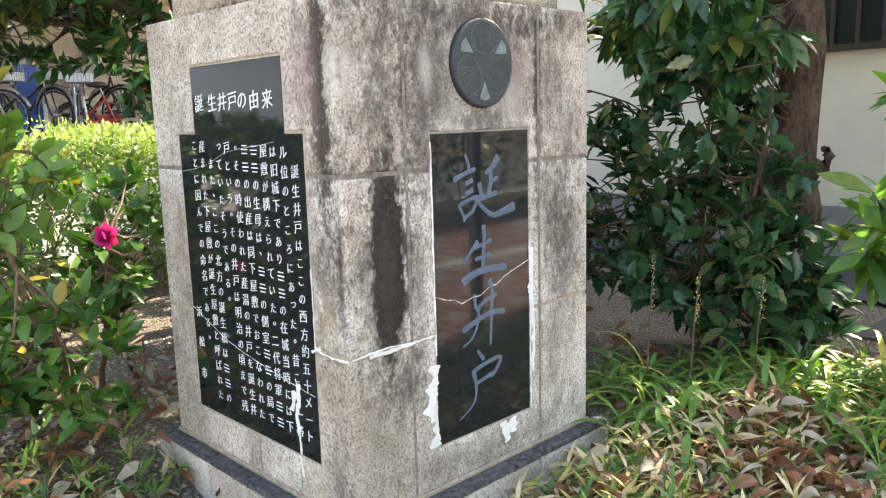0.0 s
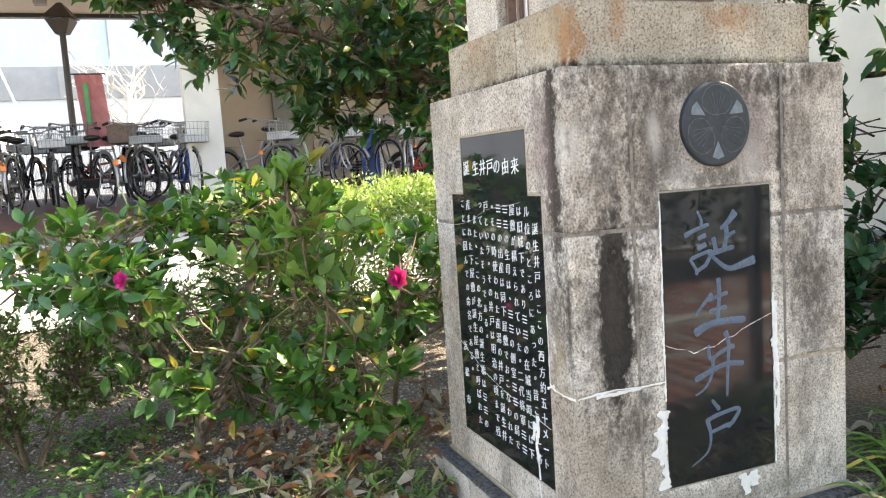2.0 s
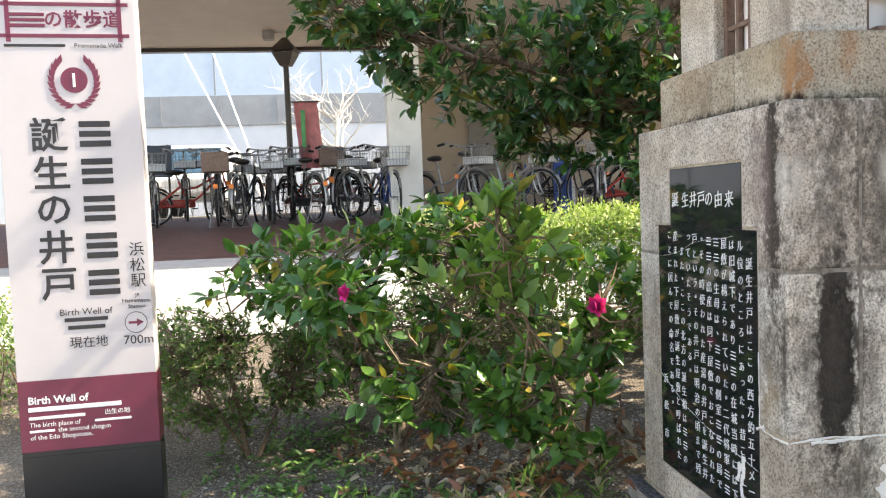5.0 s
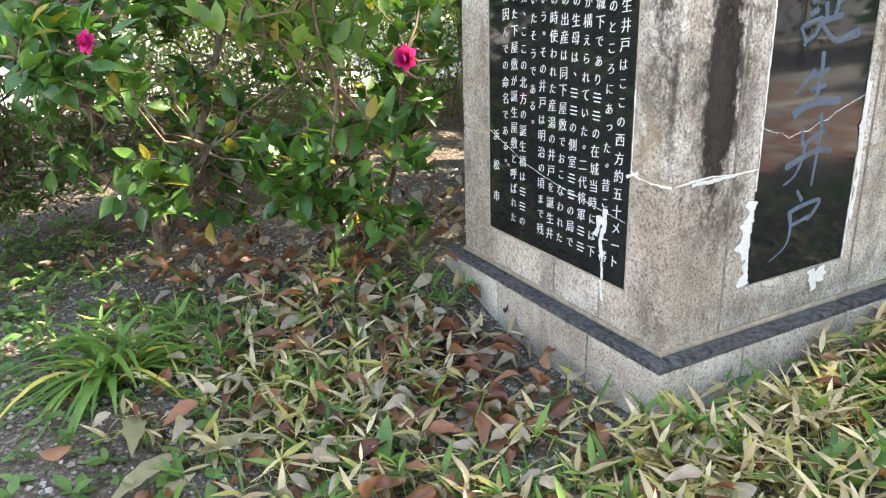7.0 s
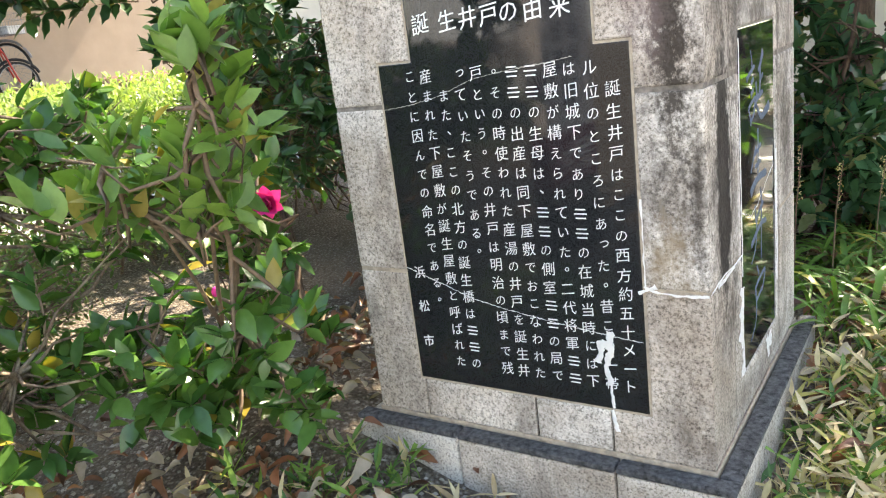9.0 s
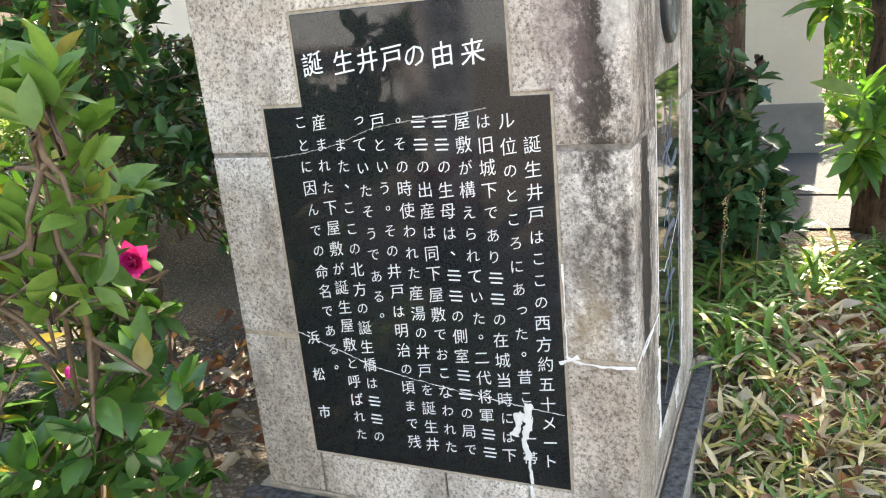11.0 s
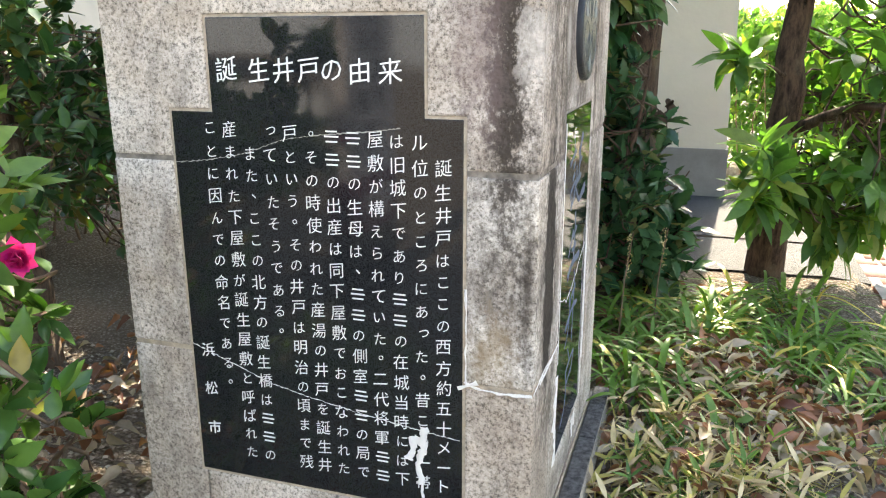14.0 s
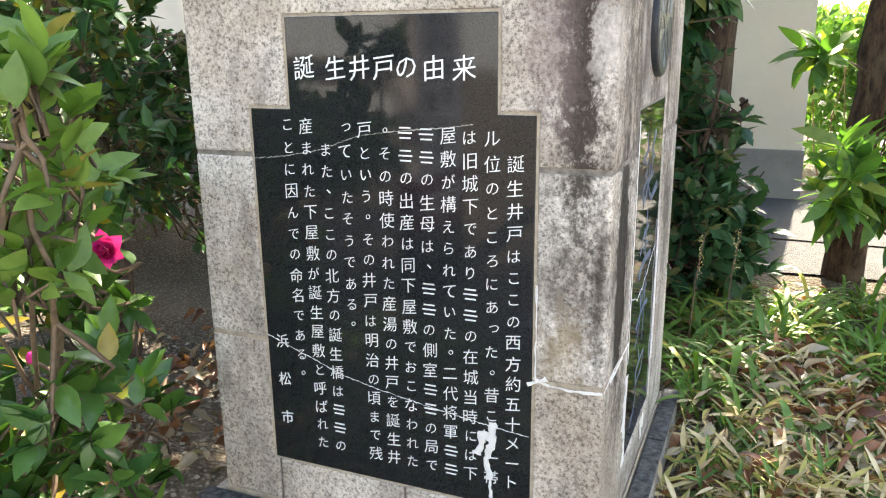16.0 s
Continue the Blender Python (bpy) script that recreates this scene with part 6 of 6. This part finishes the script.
PAINTS = [plain("black_enamel", (0.02, 0.02, 0.022), 0.3), plain("silver_enamel", (0.42, 0.43, 0.45), 0.35, 0.5), plain("red_enamel", (0.38, 0.03, 0.02), 0.3), plain("blue_enamel", (0.03, 0.07, 0.24), 0.3)]
kinds = [bicycle("black town bicycle with a wire front basket", PAINTS[0]), bicycle("silver town bicycle with a wire front basket", PAINTS[1]), bicycle("small red bicycle without a basket", PAINTS[2], False, False, 0.25, 0.85),
         bicycle("blue town bicycle with a wire front basket", PAINTS[3]), bicycle("black bicycle with a brown crate on its rack", PAINTS[0], False, True)]
spots = [(2, -9.9, -3.12, 100), (0, -9.7, -3.62, 15), (4, -9.6, -2.72, 186), (0, -9.5, -2.30, 172), (0, -9.5, -1.60, 205), (1, -9.7, -1.18, 30), (2, -10.0, -1.35, 70), (0, -9.9, -0.85, 160), (3, -9.4, -0.42, 10), (1, -9.8, -0.62, 35), (0, -9.6, -2.02, 8), (0, -10.1, -2.5, 178), (0, -10.2, -1.75, 4), (4, -10.2, -1.05, 172), (0, -10.3, -3.3, 12), (0, -10.2, -0.3, 178), (1, -10.4, -2.9, 0),
         (1, -9.3, 0.45, 35), (0, -9.9, 0.85, 160), (1, -9.2, 1.30, 40), (3, -9.8, 1.75, 150), (0, -9.5, 2.1, 20), (1, -9.0, 2.55, -15), (4, -9.6, 2.9, 30), (2, -9.2, 3.15, 80), (0, -9.9, 3.6, 20)]
used = set()
for k, x, y, turn in spots:
    y += 0.16
    m = pose(x, y, gz(x, y) + 0.014, 0, 0, turn)
    if k in used:
        copy_thing(kinds[k], m)
    else:
        kinds[k].matrix_basis = m
        used.add(k)

# lamp post, banner, board, pipe
lp = thing("lamp_post", (-9.9, -1.57, gz(-9.9, -1.57)), "dark brown lamp post with a square lantern head", "lamp post")
g = gz(-9.9, -1.57)
part("post", cyl(bmesh.new(), (-9.9, -1.57, g), (-9.9, -1.57, 3.12), 0.045, 0.04, 12), BROWN_METAL, lp)
bm = bmesh.new()
for z0, z1, a, b in ((3.12, 3.30, 0.10, 0.22), (3.32, 3.52, 0.26, 0.04)):
    bmesh.ops.create_cone(bm, cap_ends=True, segments=4, radius1=a, radius2=b, depth=z1 - z0, matrix=Matrix.Translation((-9.9, -1.57, (z0 + z1) / 2)) @ pose(0, 0, 0, 0, 0, 30))
part("lantern_head", bm, BROWN_METAL, lp)
part("glass", cyl(bmesh.new(), (-9.9, -1.57, 3.14), (-9.9, -1.57, 3.31), 0.08, 0.13, 8), PAPER, lp)
PINK_CLOTH = plain("faded_pink_cloth", (0.62, 0.30, 0.31), 0.9, vary=0.15)
GREEN_PRINT = plain("green_print", (0.10, 0.34, 0.14), 0.9, vary=0.15)
bn = thing("banner", (-9.95, -1.30, 1.78), "faded pink cloth banner with green print on a lamp post", "banner")
bm = bmesh.new()
for i in range(7):
    z = 2.62 - i * 0.16
    for k in range(5):
        bm.verts.new((-9.98 + 0.03 * math.sin(k * 1.7 + i), -1.50 + 0.085 * k + 0.012 * i, z))
bm.verts.ensure_lookup_table()
for i in range(6):
    for k in range(4):
        bm.faces.new([bm.verts[j] for j in (i * 5 + k, i * 5 + k + 1, i * 5 + k + 6, i * 5 + k + 5)])
bmesh.ops.solidify(bm, geom=bm.faces[:], thickness=0.004)
part("cloth", bm, PINK_CLOTH, bn)
part("print_bar", boxed(-9.945, -9.935, -1.40, -1.34, 1.95, 2.5), GREEN_PRINT, bn)
part("banner_rod", cyl(bmesh.new(), (-9.96, -1.58, 2.62), (-9.96, -1.12, 2.62), 0.01), BROWN_METAL, bn)
bb = thing("notice_board", (-10.5, -3.6, gz(-10.5, -3.6)), "dark blue notice board on two posts", "notice board")
part("panel", boxed(-10.52, -10.48, -3.72, -3.34, 1.62, 2.09, bevel=0.01), plain("dark_blue_board", (0.02, 0.035, 0.06), 0.5), bb)
for y in (-3.66, -3.40):
    part("post", cyl(bmesh.new(), (-10.53, y, gz(-10.5, y)), (-10.53, y, 2.1), 0.015), BROWN_METAL, bb)
dp = thing("downpipe", (-11.9, -4.45, gz(-11.9, -4.45)), "brown rainwater pipe at the canopy edge", "pipe")
part("pipe", cyl(bmesh.new(), (-11.9, -4.45, gz(-11.9, -4.45)), (-11.9, -4.45, 3.8), 0.06), BROWN_METAL, dp)
part("bracket", boxed(-12.0, -11.82, -4.53, -4.37, 2.4, 2.46), BROWN_METAL, dp)
# spotlight under the soffit
sl2 = thing("spotlight", (-10.8, -1.75, 3.70), "small grey spotlight on a bracket under the soffit", "light fitting")
part("housing", boxed(-10.9, -10.7, -1.95, -1.78, 3.68, 3.84, bevel=0.02), GREY_BASE, sl2)
part("bracket", cyl(bmesh.new(), (-10.8, -1.8, 3.80), (-10.8, -1.2, 3.84), 0.015), GREY_BASE, sl2)
# fence behind the bicycles
fence = thing("wire_fence", (-11.0, -2.6, gz(-11, -2.6)), "thin galvanised wire fence behind the bicycles", "fence")
g = gz(-11, -2.6)
for k in range(5):
    part("post", cyl(bmesh.new(), (-11.0, -5.0 + 1.2 * k, g), (-11.0, -5.0 + 1.2 * k, g + 0.95), 0.02), WIRE, fence)
mesh_lines = [[(-11.0, -5.0 + 0.08 * k, g + 0.05), (-11.0, -5.0 + 0.08 * k, g + 0.92)] for k in range(61)] + [[(-11.0, -5.0, g + z), (-11.0, -0.2, g + z)] for z in (0.05, 0.25, 0.5, 0.75, 0.92)]
tagged(pipes("wire_mesh", mesh_lines, 0.003, WIRE, fence, 4), kind="stuff")
# tan wall details
# a flat panel; the recess's shade is put into its dark colour
wall_box("wall_recess", -12.0, -11.92, 1.40, 1.90, 0.9, 3.80, plain("shaded_recess", (0.16, 0.145, 0.13), 0.6), "dark panel standing for the shaded recess in the tan wall", "door")
for k, (y0, y1) in enumerate(((2.05, 2.75), (2.9, 3.75), (3.9, 5.05))):
    wall_box("wall_panel_%d" % (k + 1), -11.99, -11.95, y0, y1, 0.95, 2.6, plain("warm_panel", (0.30, 0.245, 0.19), 0.7), "tan steel cabinet panel against the wall", "panel")
sb = thing("sandwich_board", (-9.5, 2.2, gz(-9.5, 2.2)), "blue board with a white edge between the bicycles", "board")
part("panel", boxed(-9.52, -9.49, 2.20, 2.47, gz(-9.5, 2.2) + 0.0, 1.83, bevel=0.004), PAINTS[3], sb)
part("edge", boxed(-9.525, -9.475, 2.472, 2.52, gz(-9.5, 2.2) + 0.0, 1.86, bevel=0.004), PAPER, sb)
# panel joints on the far wall
for k in range(9):
    y = -12.5 + 1.45 * k
    part("joint", boxed(-18.955, -18.94, y, y + 0.03, 3.26, 3.98), GREY_BASE, bpy.data.objects["panel_mid"])
for k in range(5):
    y = -12.0 + 2.7 * k
    part("joint", boxed(-19.0, -18.99, y, y + 0.04, 4.02, 8.9), PANEL_GREY, bpy.data.objects["panel_top"])
# guy wires, bare tree and van in the yard
for a, b in (((-17.9, -4.5, 5.1), (-15.5, -2.5, 1.3)), ((-17.9, -3.8, 5.1), (-15.5, -2.4, 1.3))):
    gw = thing("guy_wire", b, "white-sleeved guy wire in the yard", "cable", "guy wires")
    part("wire", cyl(bmesh.new(), a, b, 0.022), PAPER, gw)
    part("anchor", cyl(bmesh.new(), (b[0], b[1], gz(b[0], b[1]) - 0.05), b, 0.03), GREY_BASE, gw)
PALE_BARK = plain("pale_sunlit_bark", (0.62, 0.58, 0.52), 0.9, vary=0.15)
bt = thing("bare_tree", (-17.0, -0.9, gz(-17, -0.9)), "leafless pale-barked tree in the yard", "tree")
q = random.Random(9)
items = [(bent((-17, -0.9, 0.9), (-17, -0.85, 3.2), 0, q, 6, 0.02), [0.07, 0.065, 0.06, 0.055, 0.05, 0.045, 0.04], 8)]
for k in range(16):
    z = q.uniform(2.0, 3.2)
    end = (-17 + q.uniform(-0.6, 0.6), -0.9 + q.uniform(-1.4, 1.2), z + q.uniform(0.5, 1.9))
    line = bent((-17, -0.88, z), end, 0.1, q, 6, 0.06)
    items.append((line, [0.03, 0.026, 0.022, 0.018, 0.014, 0.01, 0.006], 5))
    for j in range(5):
        p = line[q.randint(2, 6)]
        items.append((bent(p, p + Vector((q.uniform(-0.4, 0.4), q.uniform(-0.5, 0.5), q.uniform(0.1, 0.6))), 0, q, 3, 0.06), [0.01, 0.008, 0.006, 0.004], 4))
v, f = tubes(items)
soup("trunk", v, f, PALE_BARK, bt, smooth=True)
van = thing("van", (-14.6, -3.8, gz(-14.6, -3.8)), "parked white van seen behind the bicycles", "van")
g = gz(-14.6, -3.8)
WHITE_PAINT, GLASS_DARK = plain("white_car_paint", (0.72, 0.74, 0.76), 0.25, vary=0.03), plain("blue_tinted_glass", (0.05, 0.11, 0.17), 0.08, vary=0.1)
part("body", slab([(-16.6, g + 0.3), (-14.0, g + 0.3), (-13.95, g + 0.75), (-14.15, g + 0.85), (-14.5, g + 1.42), (-16.6, g + 1.45)], "y", -4.6, -3.05, 0.05), WHITE_PAINT, van)
bm = boxed(-0.012, 0.012, -4.48, -3.17, 0, 0.58, bevel=0.01)
bm.transform(pose(-14.13, 0, g + 0.86, 0, -31.5, 0))
part("windscreen", bm, GLASS_DARK, van)
for y in (-4.4, -3.25):
    part("headlight", boxed(-13.97, -13.92, y - 0.13, y + 0.13, g + 0.6, g + 0.74, bevel=0.02), PAPER, van)
    for x in (-14.5, -16.1):
        part("wheel", cyl(bmesh.new(), (x, y - 0.09, g + 0.28), (x, y + 0.09, g + 0.28), 0.28, 0.28, 18), TYRE, van)
part("bumper", boxed(-13.95, -13.88, -4.55, -3.1, g + 0.3, g + 0.5, bevel=0.03), GREY_BASE, van)

# window with a grille in the cream wall
win = wall_box("window_1", -1.12, -0.25, 4.40, 4.425, 1.42, 2.6, plain("dark_window_glass", (0.02, 0.024, 0.026), 0.1), "dark window with metal bars in the cream wall", "window")
for x in (-1.12, -0.97, -0.82, -0.67, -0.52, -0.37, -0.25):
    part("window_bar", boxed(x - 0.012, x + 0.012, 4.36, 4.385, 1.40, 2.6), BROWN_METAL, win)
part("window_sill", boxed(-1.16, -0.21, 4.35, 4.40, 1.38, 1.42), BROWN_METAL, win)

# street side: kerb, paving bricks, hedge across the road
wall_box("kerb", 5.1, 5.25, -30, 30, -0.1, 0.10, KERB, "pale concrete kerb of the street", "kerb")
tagged(part("paving_line", boxed(2.35, 2.46, -9, 9, 0.05, 0.076), KERB), "pale line of kerb stones in the brick pavement", "paving", kind="structure")
rng = np.random.default_rng(91)
cells = []
for i in range(-14, 40):
    for j in range(23):
        y, x = i * 0.11, 1.06 + j * 0.108 + (0.0 if i % 2 else 0.05)
        if not 2.29 < x < 2.52:
            cells.append((x, y, 0.069 + rng.uniform(-0.003, 0.002)))
brick = (np.array([(-0.05, -0.052, -0.012), (0.05, -0.052, -0.012), (0.05, 0.052, -0.012), (-0.05, 0.052, -0.012), (-0.046, -0.048, 0), (0.046, -0.048, 0), (0.046, 0.048, 0), (-0.046, 0.048, 0)]),
         np.array([(4, 5, 6, 7), (0, 1, 5, 4), (1, 2, 6, 5), (2, 3, 7, 6), (3, 0, 4, 7)]))
n = len(cells)
v, f = scatter(brick, cells, np.tile((0, 1.0, 0), (n, 1)) + rng.normal(size=(n, 3)) * (0.02, 0, 0.01), np.tile((0, 0, 1.0), (n, 1)), np.ones(n))
soup("paving_bricks", v, f, BRICK, bpy.data.objects["pavement"], kind="stuff")
# foliage mirrored in the name plaque; extra height added to block skylight from the side
hedge("street_hedge", 3.6, 4.8, -1.5, 12, 3.4, 28000, 10, 24, TREE_SHAPE, TREE_LEAF, "tall dark evergreen hedge beside the street")
# steel pole at the edge of the pavement
pole = thing("steel_pole", (1.12, 1.56, 0.067), "plain grey steel pole at the edge of the brick pavement", "pole")
part("shaft", cyl(bmesh.new(), (1.12, 1.56, 0.03), (1.12, 1.56, 2.4), 0.03, 0.03, 16), STEEL, pole)
part("base_plate", boxed(1.05, 1.19, 1.49, 1.63, 0.055, 0.08, bevel=0.004), STEEL, pole)
